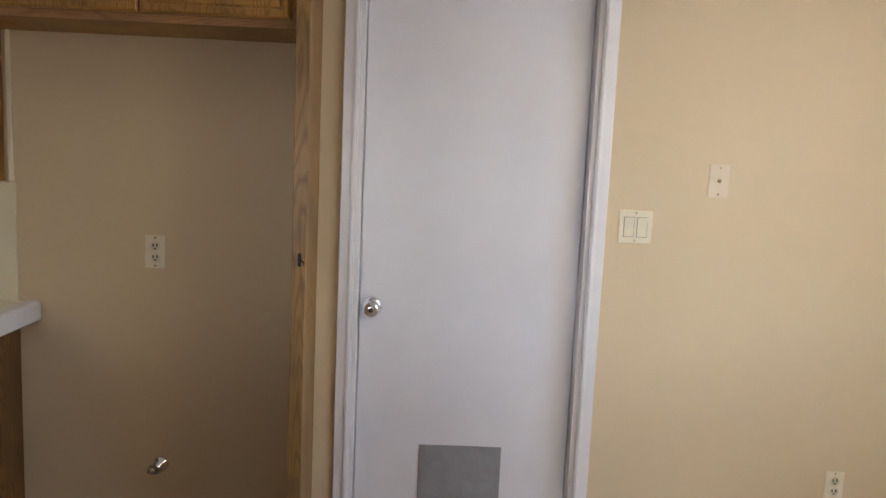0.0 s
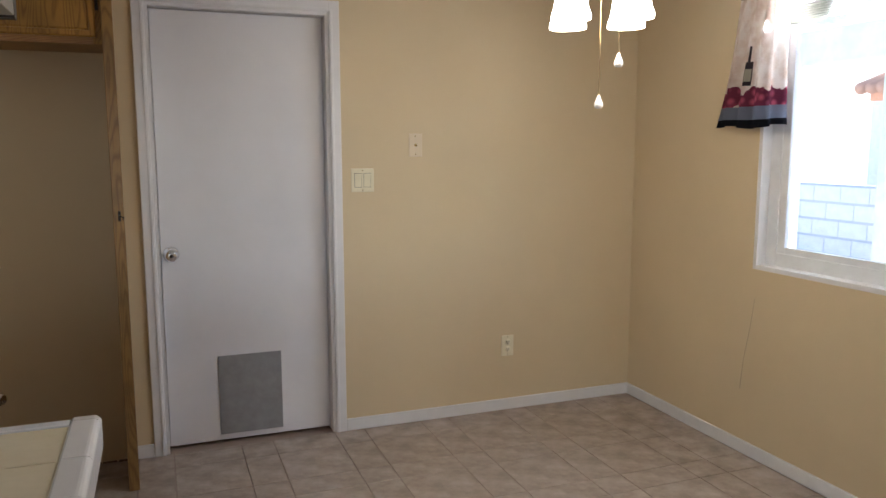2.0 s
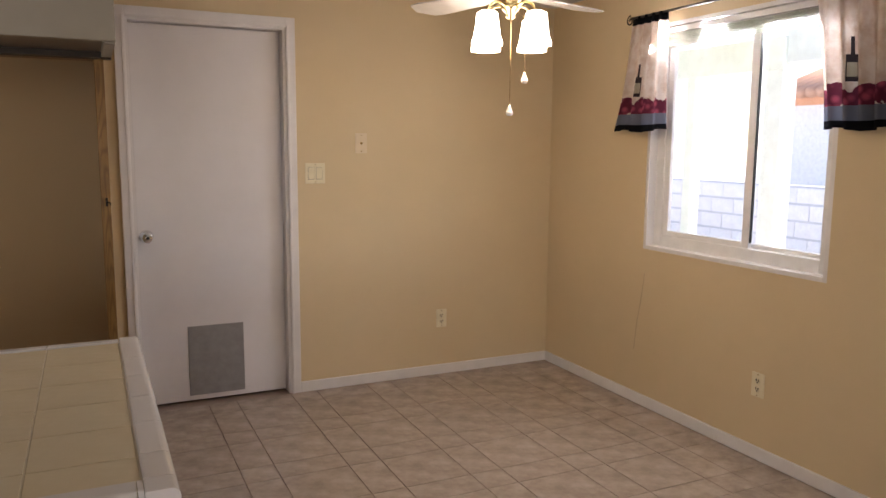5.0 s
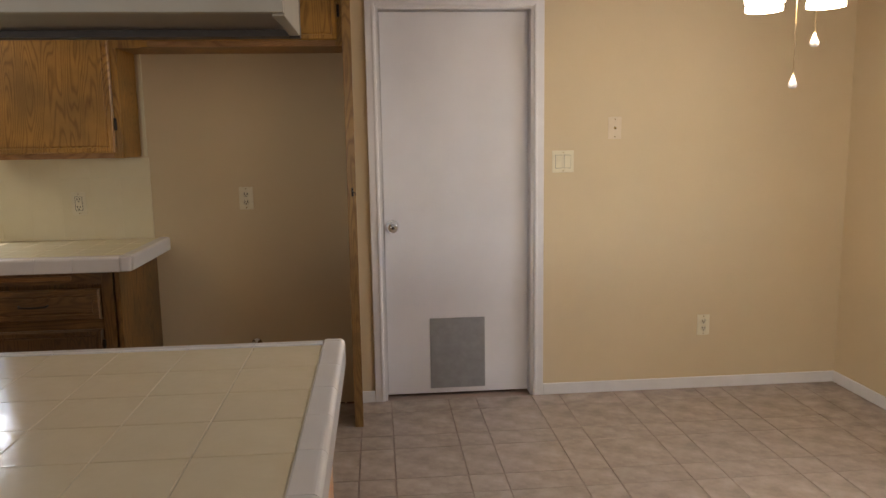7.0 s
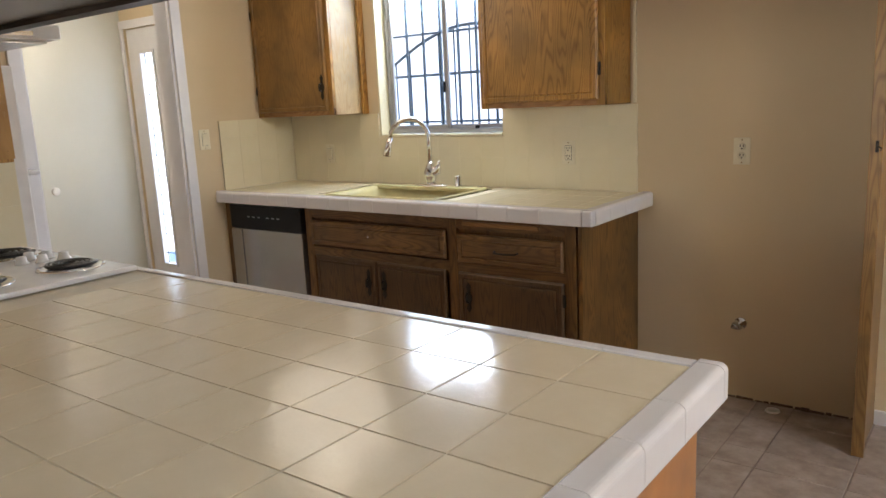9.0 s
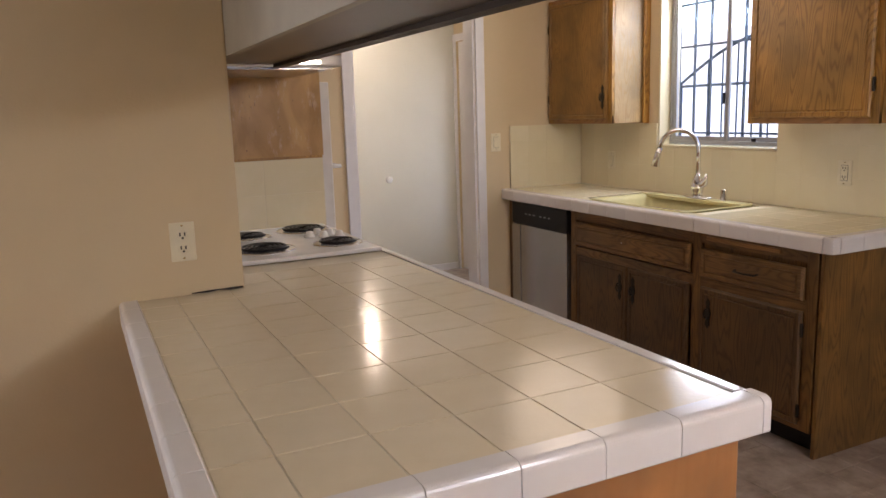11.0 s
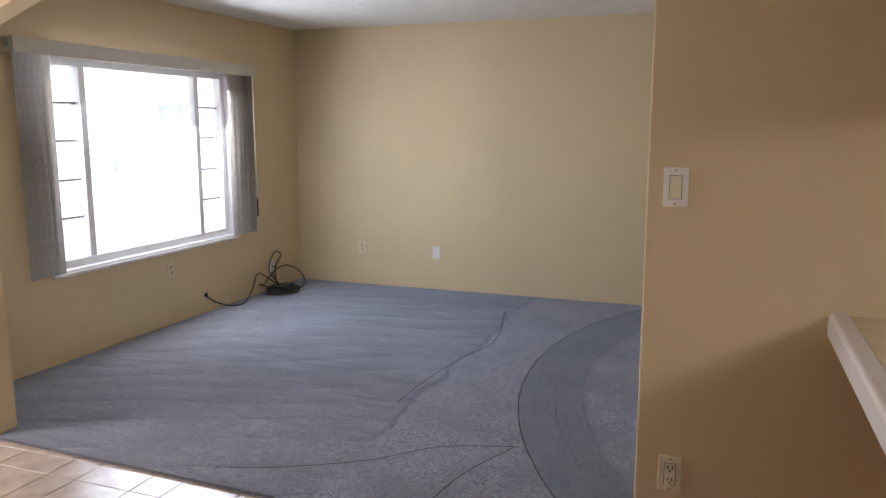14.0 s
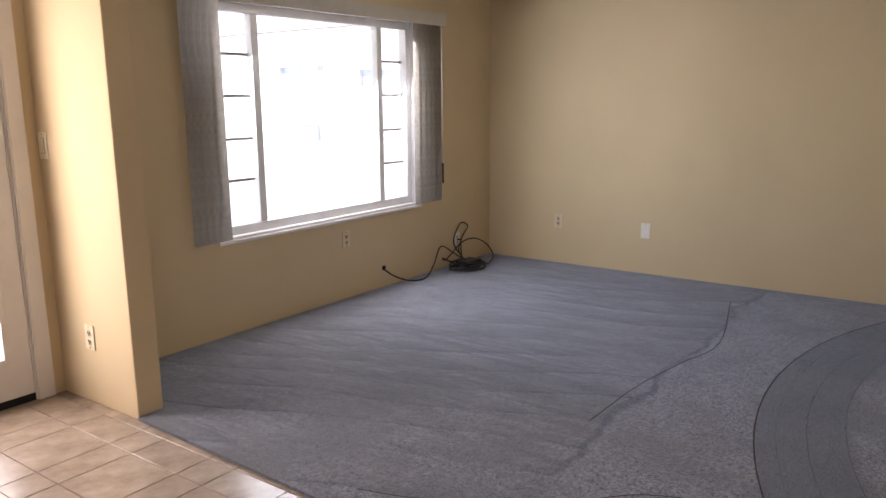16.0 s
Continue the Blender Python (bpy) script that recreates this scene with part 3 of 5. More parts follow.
# cooktop set into the tile
cook = thing("cooktop", (-2.24, 0.62, TOP + 0.006), "white enamel electric cooktop with four black coil burners", "cooktop")
sub_box(cook, "top_plate", ENAMEL, ((-0.385, -0.27, -0.004), (0.365, 0.265, 0.012), 0.006))
for bx_, by_, r in ((0.17, -0.13, 0.098), (-0.16, -0.12, 0.075), (-0.22, 0.13, 0.098), (0.19, 0.15, 0.078)):
    part("drip_pan", lathe([(r + 0.02, 0.0), (r + 0.016, 0.005), (r + 0.002, 0.003), (r * 0.3, 0.001), (0.0, 0.001)], 28), CHROME, cook, "chrome drip pan", at=(bx_, by_, 0.012))
    pts = []
    for k in range(96):
        a = k / 96 * 2 * math.pi * 4.2
        rr = 0.018 + (r - 0.022) * k / 96
        pts.append((rr * math.cos(a), rr * math.sin(a), 0.012))
    part("coil", tube(pts, 0.0055, 6), BLACK, cook, "black coil burner", at=(bx_, by_, 0.012))
for i, (kx, ky) in enumerate(((-0.04, 0.19), (0.01, 0.15), (-0.02, 0.10), (0.03, 0.21), (-0.08, 0.15))):
    part("knob", lathe([(0.023, 0.0), (0.022, 0.004), (0.017, 0.008), (0.015, 0.024), (0.0, 0.026)], 18), ENAMEL, cook, "white cooktop knob", at=(kx, ky, 0.012))

# tall oven cabinet with tiled side
tall = thing("oven_cabinet", (-3.02, 0.62, 0), "tall oak oven cabinet with tiled side above the cooktop", "kitchen cabinet")
sub_box(tall, "carcass", OAK, ((-0.48, -0.31, 0.0), (0.355, 0.30, H - 0.004), 0.003))
sub_box(tall, "side_panel", PLYL, ((0.3555, -0.312, 1.25), (0.360, 0.303, H - 0.006)), label="worn orange plywood side panel")
ov = part("wall_oven", boxes(((-0.45, 0.3005, 0.70), (0.33, 0.355, 1.58), 0.006)), ENAMEL, tall, "white wall oven front")
part("oven_handle", tube([(0.30, 0.356, 1.19), (0.30, 0.40, 1.19), (-0.40, 0.40, 1.19), (-0.40, 0.356, 1.19)], 0.009, 8), ENAMEL, ov, "white bar handle")
sub_box(tall, "grout_bed", GROUTL, ((0.3555, -0.312, 0.925), (0.3612, 0.297, 1.238)))
for zc, h in ((0.927, 0.155), (1.084, 0.155)):
    for ya, yb in ((-0.312, -0.255), (-0.253, 0.019), (0.021, 0.296)):
        ob = part("side_tile", boxes(((0, 0, 0), (0.007, yb - ya - 0.002, h - 0.0015), 0.0006)), STILEW, tall)
        ob.location = (0.356, ya, zc)

# soffit box over the peninsula, with hood
sof = thing("soffit_box", (-0.9, 0.45, 1.600), "beige painted hanging box with a dark underside over the peninsula", "soffit")
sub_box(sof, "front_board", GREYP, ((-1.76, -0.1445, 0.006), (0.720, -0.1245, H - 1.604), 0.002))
sub_box(sof, "bottom_board", mat_plain("brown hood board", (0.11, 0.082, 0.062), 0.32, spec=0.4), ((-1.76, -0.124, 0.012), (0.700, 0.1155, 0.03)), label="dark brown underside")
sub_box(sof, "rear_board", HOODDK, ((-1.74, 0.0955, 0.0), (0.700, 0.1155, 0.0118)), ((-1.76, 0.116, 0.0), (0.720, 0.136, H - 1.604)), label="dark wood rear lip")
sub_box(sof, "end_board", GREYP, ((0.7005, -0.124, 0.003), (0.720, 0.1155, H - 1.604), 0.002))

hood = thing("range_hood", (-2.27, 0.60, 1.648), "white metal range hood hanging over the cooktop", "range hood")
sub_box(hood, "canopy", ENAMEL, ((-0.385, -0.29, -0.045), (0.30, 0.20, -0.005), 0.006))
sub_box(hood, "trim_strip", CHROME, ((0.3005, -0.27, -0.036), (0.304, 0.12, -0.024)), label="chrome strip")
sub_box(hood, "filter", STEEL, ((-0.33, -0.24, -0.052), (0.25, 0.18, -0.0455)), label="grey grease filter")




# ---------------------------------------------------------------- sink run
run = thing("sink_cabinet", (-2.30, 2.70, 0), "dark worn oak base cabinet under the tiled sink counter", "kitchen cabinet")
FY = -0.27     # face of the frame
sub_box(run, "toe_kick", BLACK, ((-0.50, FY + 0.07, 0), (1.10, FY + 0.085, 0.10)))
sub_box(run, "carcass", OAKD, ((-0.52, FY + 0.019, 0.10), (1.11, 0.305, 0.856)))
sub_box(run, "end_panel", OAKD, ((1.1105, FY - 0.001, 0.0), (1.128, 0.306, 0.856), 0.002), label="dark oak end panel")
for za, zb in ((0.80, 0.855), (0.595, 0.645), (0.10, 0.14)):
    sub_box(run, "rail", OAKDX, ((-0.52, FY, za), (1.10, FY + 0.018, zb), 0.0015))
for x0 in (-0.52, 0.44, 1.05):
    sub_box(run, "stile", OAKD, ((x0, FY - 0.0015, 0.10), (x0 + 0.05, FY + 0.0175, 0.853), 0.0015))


def raised_panel(w, h, t=0.019, lip=0.007, field=0.024):
    """A cabinet front with a stepped, moulded rim and a flat field, facing -y, its lower left corner at the origin."""
    bm = bmesh.new()
    rings = [(0, 0.0), (0, -t * 0.6), (lip, -t), (field, -t), (field + 0.002, -t + 0.005), (field + 0.006, -t + 0.005), (field + 0.010, -t + 0.001), (field + 0.012, -t + 0.001)]
    rows = [[bm.verts.new(p) for p in ((i, y, i), (w - i, y, i), (w - i, y, h - i), (i, y, h - i))] for i, y in rings]
    for a, b in zip(rows, rows[1:]):
        for k in range(4):
            bm.faces.new((a[k], a[(k + 1) % 4], b[(k + 1) % 4], b[k]))
    bm.faces.new(rows[-1])
    bm.faces.new(rows[0])
    bmesh.ops.recalc_face_normals(bm, faces=bm.faces)
    return bm


def iron_pull(parent, at):
    """An ornate upright iron pull on a back plate."""
    ob = part("pull_plate", prism([(0, -0.072), (0.013, -0.052), (0.008, -0.032), (0.019, 0), (0.008, 0.032), (0.013, 0.052), (0, 0.072), (-0.013, 0.052), (-0.008, 0.032), (-0.019, 0), (-0.008, -0.032), (-0.013, -0.052)], -0.003, 0.0), IRON, parent, "dark bronze ornate pull", at=at)
    part("pull_ring", tube([(0.0, -0.006, 0.022), (0.0, -0.022, 0.016), (0.0, -0.026, 0.0), (0.0, -0.022, -0.016), (0.0, -0.006, -0.022)], 0.004, 8), IRON, ob)
    return ob


def hinge(parent, at):
    part("hinge", boxes(((-0.006, -0.007, -0.028), (0.006, 0.0, 0.028), 0.002), ((-0.004, -0.011, -0.020), (0.004, -0.004, 0.020), 0.002)), IRON, parent, "dark bronze hinge", at=at)


def front(parent, name, at, w, h, mat, label=""):
    return part(name, raised_panel(w, h), mat, parent, label, at=at)


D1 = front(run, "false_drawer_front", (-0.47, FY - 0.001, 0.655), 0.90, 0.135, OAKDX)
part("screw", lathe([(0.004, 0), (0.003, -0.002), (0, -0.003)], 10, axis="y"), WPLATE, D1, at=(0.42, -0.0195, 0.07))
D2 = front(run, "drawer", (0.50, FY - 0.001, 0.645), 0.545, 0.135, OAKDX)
part("drawer_pull", tube([(0.21, -0.020, 0.07), (0.215, -0.038, 0.066), (0.27, -0.042, 0.064), (0.325, -0.038, 0.066), (0.33, -0.020, 0.07)], 0.0045, 8), IRON, D2, "dark drawer pull")
sub_box(run, "cutting_board", OAKX, ((0.53, FY - 0.012, 0.818), (0.93, FY + 0.0, 0.838), 0.002), label="pull-out cutting board edge")
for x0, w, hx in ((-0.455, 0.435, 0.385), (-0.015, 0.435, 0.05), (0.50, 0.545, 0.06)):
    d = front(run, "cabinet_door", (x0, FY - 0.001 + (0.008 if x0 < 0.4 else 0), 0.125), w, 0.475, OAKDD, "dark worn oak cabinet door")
    iron_pull(d, (hx, -0.0195, 0.36))
    if x0 > 0.4:
        hinge(d, (w + 0.004, -0.008, 0.40))
        hinge(d, (w + 0.004, -0.008, 0.06))

dw = thing("dishwasher", (-3.15, 2.70, 0), "stainless steel dishwasher with black control strip", "dishwasher")
sub_box(dw, "body", BLACK, ((-0.31, -0.24, 0.02), (0.31, 0.30, 0.845)))
sub_box(dw, "door", STEEL, ((-0.295, -0.285, 0.11), (0.305, -0.241, 0.705), 0.004), label="stainless steel door")
sub_box(dw, "control_panel", BLACK, ((-0.295, -0.288, 0.708), (0.305, -0.241, 0.845), 0.006), label="black control panel")
sub_box(dw, "bevel_strip", STEEL, ((-0.294, -0.289, 0.20), (-0.20, -0.2855, 0.700), 0.001))
for k in range(6):
    sub_box(dw, "control_mark", DUCT, ((-0.14 + k * 0.045 + (0.03 if k > 2 else 0), -0.2892, 0.775), (-0.118 + k * 0.045 + (0.03 if k > 2 else 0), -0.2882, 0.782)))
part("filler_strip", boxes(((-3.505, 2.43, 0.0), (-3.462, 2.95, 0.855))), OAKD).parent = None
bpy.data.objects["filler_strip"]["label"] = "dark oak filler strip beside the dishwasher"
bpy.data.objects["filler_strip"]["category"] = "filler strip"

ctr = thing("sink_counter", (-2.30, 2.70, 0), "cream tiled worktop with white rounded edge tiles", "kitchen counter")
sub_box(ctr, "bed", GROUTL, ((-1.205, -0.30, 0.857), (-0.52, 0.305, TOP - 0.0015)), ((0.38, -0.30, 0.857), (1.18, 0.305, TOP - 0.0015)),
        ((-0.52, -0.30, 0.857), (0.38, -0.22, TOP - 0.004)), ((-0.52, 0.24, 0.857), (0.38, 0.305, TOP - 0.004)))
for xa in range(-8, 8):
    x0, x1 = max(-1.205, xa * 0.155 - 0.02), min(1.15, xa * 0.155 + 0.135)
    if x1 - x0 < 0.02:
        continue
    for ya, yb in ((-0.28, -0.205), (-0.205, -0.05), (-0.05, 0.105), (0.105, 0.29)):
        if -0.52 < (x0 + x1) / 2 < 0.38 and ya > -0.21 and yb < 0.291:
            continue
        PIECES.append((ctr, (x0, ya, TOP - 0.005), x1 - x0, yb - ya, 0.005, STILEW))
trims(ctr, (0, 0), (-1.205, -0.330), 0, [0, 0.15, 0.305, 0.46, 0.615, 0.77, 0.925, 1.08, 1.235, 1.39, 1.545, 1.70, 1.855, 2.01, 2.165, 2.36], 0)
trims(ctr, (0, 0), (1.200, -0.285), 0, [0.0, 0.13, 0.285, 0.44, 0.59], 90)
sub_box(ctr, "corner_tile", TRIMT, ((1.155, -0.330, TOP - 0.062), (1.200, -0.286, TOP + 0.003), 0.008))

sink = thing("sink", (-2.32, 2.685, TOP), "yellow enamel drop-in kitchen sink", "sink")
def basin():
    bm = bmesh.new()
    rings = [(0.38, 0.235, 0.002), (0.38, 0.235, 0.006), (0.365, 0.22, 0.007), (0.335, 0.19, 0.002), (0.325, 0.18, -0.02), (0.30, 0.16, -0.15), (0.24, 0.11, -0.165)]
    rows = []
    for hx, hy, z in rings:
        row = []
        for cx, cy, a0 in ((1, 1, 0), (-1, 1, 90), (-1, -1, 180), (1, -1, 270)):
            r = 0.05
            for k in range(5):
                a = radians(a0 + k * 22.5)
                row.append(bm.verts.new((cx * (hx - r) + r * math.cos(a), cy * (hy - r) + r * math.sin(a), z)))
        rows.append(row)
    n = len(rows[0])
    for a, b in zip(rows, rows[1:]):
        for k in range(n):
            bm.faces.new((a[k], a[(k + 1) % n], b[(k + 1) % n], b[k])).smooth = True
    bm.faces.new(rows[-1])
    bmesh.ops.recalc_face_normals(bm, faces=bm.faces)
    return bm
part("basin", basin(), SINKY, sink, at=(0.0, -0.005, 0.0))
sub_box(sink, "faucet_ledge", SINKY, ((-0.36, 0.15, -0.01), (0.36, 0.232, 0.010), 0.006))

fau = thing("faucet", (-2.295, 2.875, TOP + 0.0105), "chrome gooseneck kitchen faucet with pull-down spray", "faucet")
part("base_plate", lathe([(0.105, 0.0), (0.105, 0.004), (0.095, 0.010), (0.0, 0.011)], 28), CHROME, fau).scale = (1.0, 0.35, 1)
part("body", lathe([(0.028, 0.01), (0.025, 0.025), (0.034, 0.05), (0.035, 0.075), (0.026, 0.10), (0.017, 0.12), (0.014, 0.13), (0.0, 0.13)], 20), CHROME, fau)
neck = [(0, 0, 0.12), (0, 0, 0.255)]
for k in range(1, 13):
    a = math.pi * k / 12.5
    neck.append((-(0.105 - 0.105 * math.cos(a)) * 0.86, -(0.105 - 0.105 * math.cos(a)) * 0.5, 0.255 + 0.108 * math.sin(a)))
part("spout", tube(neck, 0.0125, 12), CHROME, fau)
e = neck[-1]
part("spray_head", tube([e, (e[0] - 0.008, e[1] - 0.005, e[2] - 0.03), (e[0] - 0.022, e[1] - 0.013, e[2] - 0.10)], [0.0135, 0.017, 0.022], 14), CHROME, fau, "chrome spray head")
part("lever", tube([(0.015, 0, 0.075), (0.045, -0.002, 0.085), (0.06, -0.002, 0.11), (0.062, -0.002, 0.135)], [0.022, 0.024, 0.012, 0.006], 12), CHROME, fau, "chrome lever")
gap = thing("air_gap", (-2.12, 2.885, TOP + 0.0105), "chrome dishwasher air gap cap beside the faucet", "air gap")
part("cap", lathe([(0.021, 0.0), (0.021, 0.005), (0.017, 0.008), (0.017, 0.055), (0.014, 0.06), (0.0, 0.06)], 18), CHROME, gap)

# splash tiles behind the counter, on the wall
spl = thing("tile_backsplash", (-2.3, N, 0), "cream glazed backsplash tiles behind the sink", "backsplash")
def splash(parent, x0, x1, z0, z1, axis):
    n = max(1, round((x1 - x0) / 0.155))
    zs = [z0 + 0.152 * k for k in range(int((z1 - z0) / 0.152) + 1)] + [z1]
    zs = [z for i, z in enumerate(zs) if i == 0 or z - zs[i - 1] > 0.03]
    w = (x1 - x0) / n
    for i in range(n):
        for za, zb in zip(zs, zs[1:]):
            a = ((0, -0.009, 0), (w - 0.0014, -0.001, zb - za - 0.0014), 0.0005) if axis == "x" else ((0.001, 0, 0), (0.009, w - 0.0014, zb - za - 0.0014), 0.0005)
            part("tile", boxes(a), STILEW, parent, at=(x0 + i * w, 0, za) if axis == "x" else (0, x0 + i * w, za))
sub_box(spl, "grout_bed", GROUTL, ((-1.20, -0.0082, TOP), (-0.46, -0.0005, 1.324)), ((-0.4595, -0.0082, TOP), (0.3995, -0.0005, 1.184)), ((0.40, -0.0082, TOP), (1.124, -0.0005, 1.324)))
splash(spl, -1.20, -0.46, TOP + 0.004, 1.325, "x")
splash(spl, -0.46, 0.40, TOP + 0.004, 1.185, "x")
splash(spl, 0.40, 1.125, TOP + 0.004, 1.325, "x")
spl2 = thing("tile_side_splash", (-3.51, 2.44, 0), "cream glazed splash tiles on the side wall", "backsplash")
sub_box(spl2, "grout_bed", GROUTL, ((0.0005, 0.0, TOP), (0.0082, 0.56, 1.324)))
splash(spl2, 0.0, 0.56, TOP + 0.004, 1.325, "y")


# upper cabinets
def upper(name, x0, x1, z0, z1, y0, hinge_right, label, doors=1, side=OAK, pull=True, face=OAK):
    c = thing(name, ((x0 + x1) / 2, N, z0), label, "kitchen cabinet", "oak wall cabinets")
    w, d = (x1 - x0) / 2, N - y0
    sub_box(c, "carcass", side, ((-w, -d + 0.02, 0.0), (w, -0.001, z1 - z0), 0.002))
    for za in (0.0, z1 - z0 - 0.045):
        sub_box(c, "rail", OAKX, ((-w, -d, za), (w, -d + 0.0195, za + 0.045), 0.0015))
    for sx in (-w, w - 0.042):
        sub_box(c, "stile", OAK, ((sx, -d - 0.001, 0.0), (sx + 0.042, -d + 0.019, z1 - z0), 0.0015))
    dwid = (2 * w - 0.05) / doors
    for k in range(doors):
        dd = front(c, "cabinet_door", (-w + 0.025 + k * dwid, -d - 0.002, 0.025), dwid - 0.004, z1 - z0 - 0.05, face, "oak cabinet door with raised panel")
        hr = hinge_right if doors == 1 else k == 1
        hinge(dd, (dwid + 0.002 if hr else -0.006, -0.006, 0.13))
        hinge(dd, (dwid + 0.002 if hr else -0.006, -0.006, z1 - z0 - 0.2))
        if pull:
            iron_pull(dd, (0.03 if hr else dwid - 0.035, -0.0195, 0.13))
    return c


upper("wall_cabinet", -3.505, -2.858, 1.33, 2.10, 2.745, False, "oak wall cabinet with a pale side beside the window", side=OAKP, face=OAKU)
upper("wall_cabinet", -1.86, -1.212, 1.33, 2.10, 2.745, True, "oak wall cabinet with brown figured door beside the fridge bay", pull=False)
upper("over_fridge_cabinet", -1.10, -0.178, 1.825, 2.28, 2.70, False, "oak cabinet above the empty fridge bay", doors=2)
sub_box(bpy.data.objects["wall_cabinet"], "scribe_strip", OAK, ((0.3305, -0.045, -0.004), (0.345, -0.001, 0.77), 0.001), label="oak scribe strip at the wall")
sub_box(bpy.data.objects["over_fridge_cabinet"], "side_filler", OAK, ((-0.585, -0.27, 0.0), (-0.4625, 0.0, 0.455)), label="oak filler panel")

fp = thing("fridge_panel", (-0.178, N, 0), "tall oak end panel of the fridge bay with a small latch", "cabinet panel")
sub_box(fp, "panel", STILE, ((0.0, -0.33, 0.0), (0.018, -0.001, H - 0.005), 0.001))
sub_box(fp, "stile", STILE, ((-0.008, -0.352, 0.0), (0.034, -0.3305, H - 0.005), 0.003), label="oak face stile")
lat = part("latch", boxes(((0.012, -0.360, 1.135), (0.022, -0.3525, 1.175), 0.001)), IRON, fp, "small iron hook latch")
part("latch_hook", tube([(0.017, -0.361, 1.16), (0.018, -0.372, 1.158), (0.034, -0.378, 1.150), (0.030, -0.371, 1.142)], 0.0028, 6), IRON, lat)

# ---------------------------------------------------------------- door and trim on the north wall
def casing(x0, x1, top, face, w=0.052, flip=1, floor_z=0.0):
    """Three-sided door casing with a bead, proud of a wall face at y, towards -y when flip is 1."""
    bm = bmesh.new()
    f = lambda d: face - flip * d
    for a, b in ((x0 - w, x0), (x1, x1 + w)):
        box(bm, (a, min(f(0.0), f(0.014)), floor_z), (b, max(f(0.0), f(0.014)), top + w), 0.003)
        m_ = b - 0.012 if a < x0 else a + 0.012
        box(bm, (m_ - 0.006, min(f(0.012), f(0.018)), floor_z), (m_ + 0.006, max(f(0.012), f(0.018)), top + 0.01), 0.002)
    box(bm, (x0 - 0.0005, min(f(0.0), f(0.0138)), top), (x1 + 0.0005, max(f(0.0), f(0.0138)), top + w), 0.003)
    box(bm, (x0 - 0.0005, min(f(0.012), f(0.018)), top + 0.005), (x1 + 0.0005, max(f(0.012), f(0.018)), top + 0.017), 0.002)
    return bm


setting("trim", casing(-0.033, 0.773, 2.053, N - 0.0005), TRIM, "white painted casing round the flush door", "door trim")
setting("trim", boxes(((-0.0345, N, 0), (-0.018, N + 0.149, 2.0385)), ((0.758, N, 0), (0.7745, N + 0.149, 2.0385)), ((-0.0345, N, 2.039), (0.7745, N + 0.149, 2.0545)),
        ((-0.018, N + 0.10, 0), (-0.006, N + 0.135, 2.0385)), ((0.746, N + 0.10, 0), (0.758, N + 0.135, 2.0385))), TRIM, "white painted door jamb", "door trim")
door = thing("door_1", (-0.015, N + 0.062, 0.012), "white flush interior door with a grey panel near the floor", "door", kind="structure")
sub_box(door, "leaf", DOORP, ((0.0, 0.0, 0.0), (0.770, 0.036, 2.023), 0.002))
sub_box(door, "vent_panel", DUCT, ((0.232, -0.004, 0.028), (0.532, -0.0003, 0.420), 0.001), label="grey metal patch panel low on the door")
k = part("door_knob", lathe([(0.036, 0.0), (0.036, -0.004), (0.028, -0.010), (0.014, -0.014), (0.013, -0.030), (0.024, -0.036), (0.031, -0.050), (0.029, -0.062), (0.021, -0.069), (0.0, -0.070)], 26, axis="y"), CHROME, door, "chrome door knob", at=(0.045, 0.0, 0.925))
part("keyhole", lathe([(0.008, 0.0), (0.008, -0.002), (0.0, -0.002)], 12, axis="y"), DARKHOLE, k, at=(0, -0.0702, 0))
for hz in (0.22, 1.02, 1.80):
    sub_box(door, "hinge", TRIM, ((0.7705, -0.006, hz - 0.04), (0.778, 0.004, hz + 0.04), 0.002))
# solid black panel in place of the unlit space past the door gaps
setting("door_backing", boxes(((-0.035, N + 0.15, -0.004), (0.775, N + 0.17, 2.055))), BLACK, "black panel standing in for the dark behind the flush door", "door")


def baseboard(specs):
    bm = bmesh.new()
    for a, b in specs:
        box(bm, a, b, 0.004)
    return setting("baseboard", bm, TRIM, "white painted baseboard", "baseboard")


baseboard([((0.826, N - 0.013, 0.0), (E_ - 0.001, N - 0.0005, 0.062))])
baseboard([((E_ - 0.013, S_ + 0.001, 0.0), (E_ - 0.0005, N - 0.014, 0.062))])
baseboard([((-0.158, N - 0.013, 0.0), (-0.086, N - 0.0005, 0.062))])
baseboard([((-5.3685, 0.32, 0.0), (-5.357, 2.99, 0.062))])


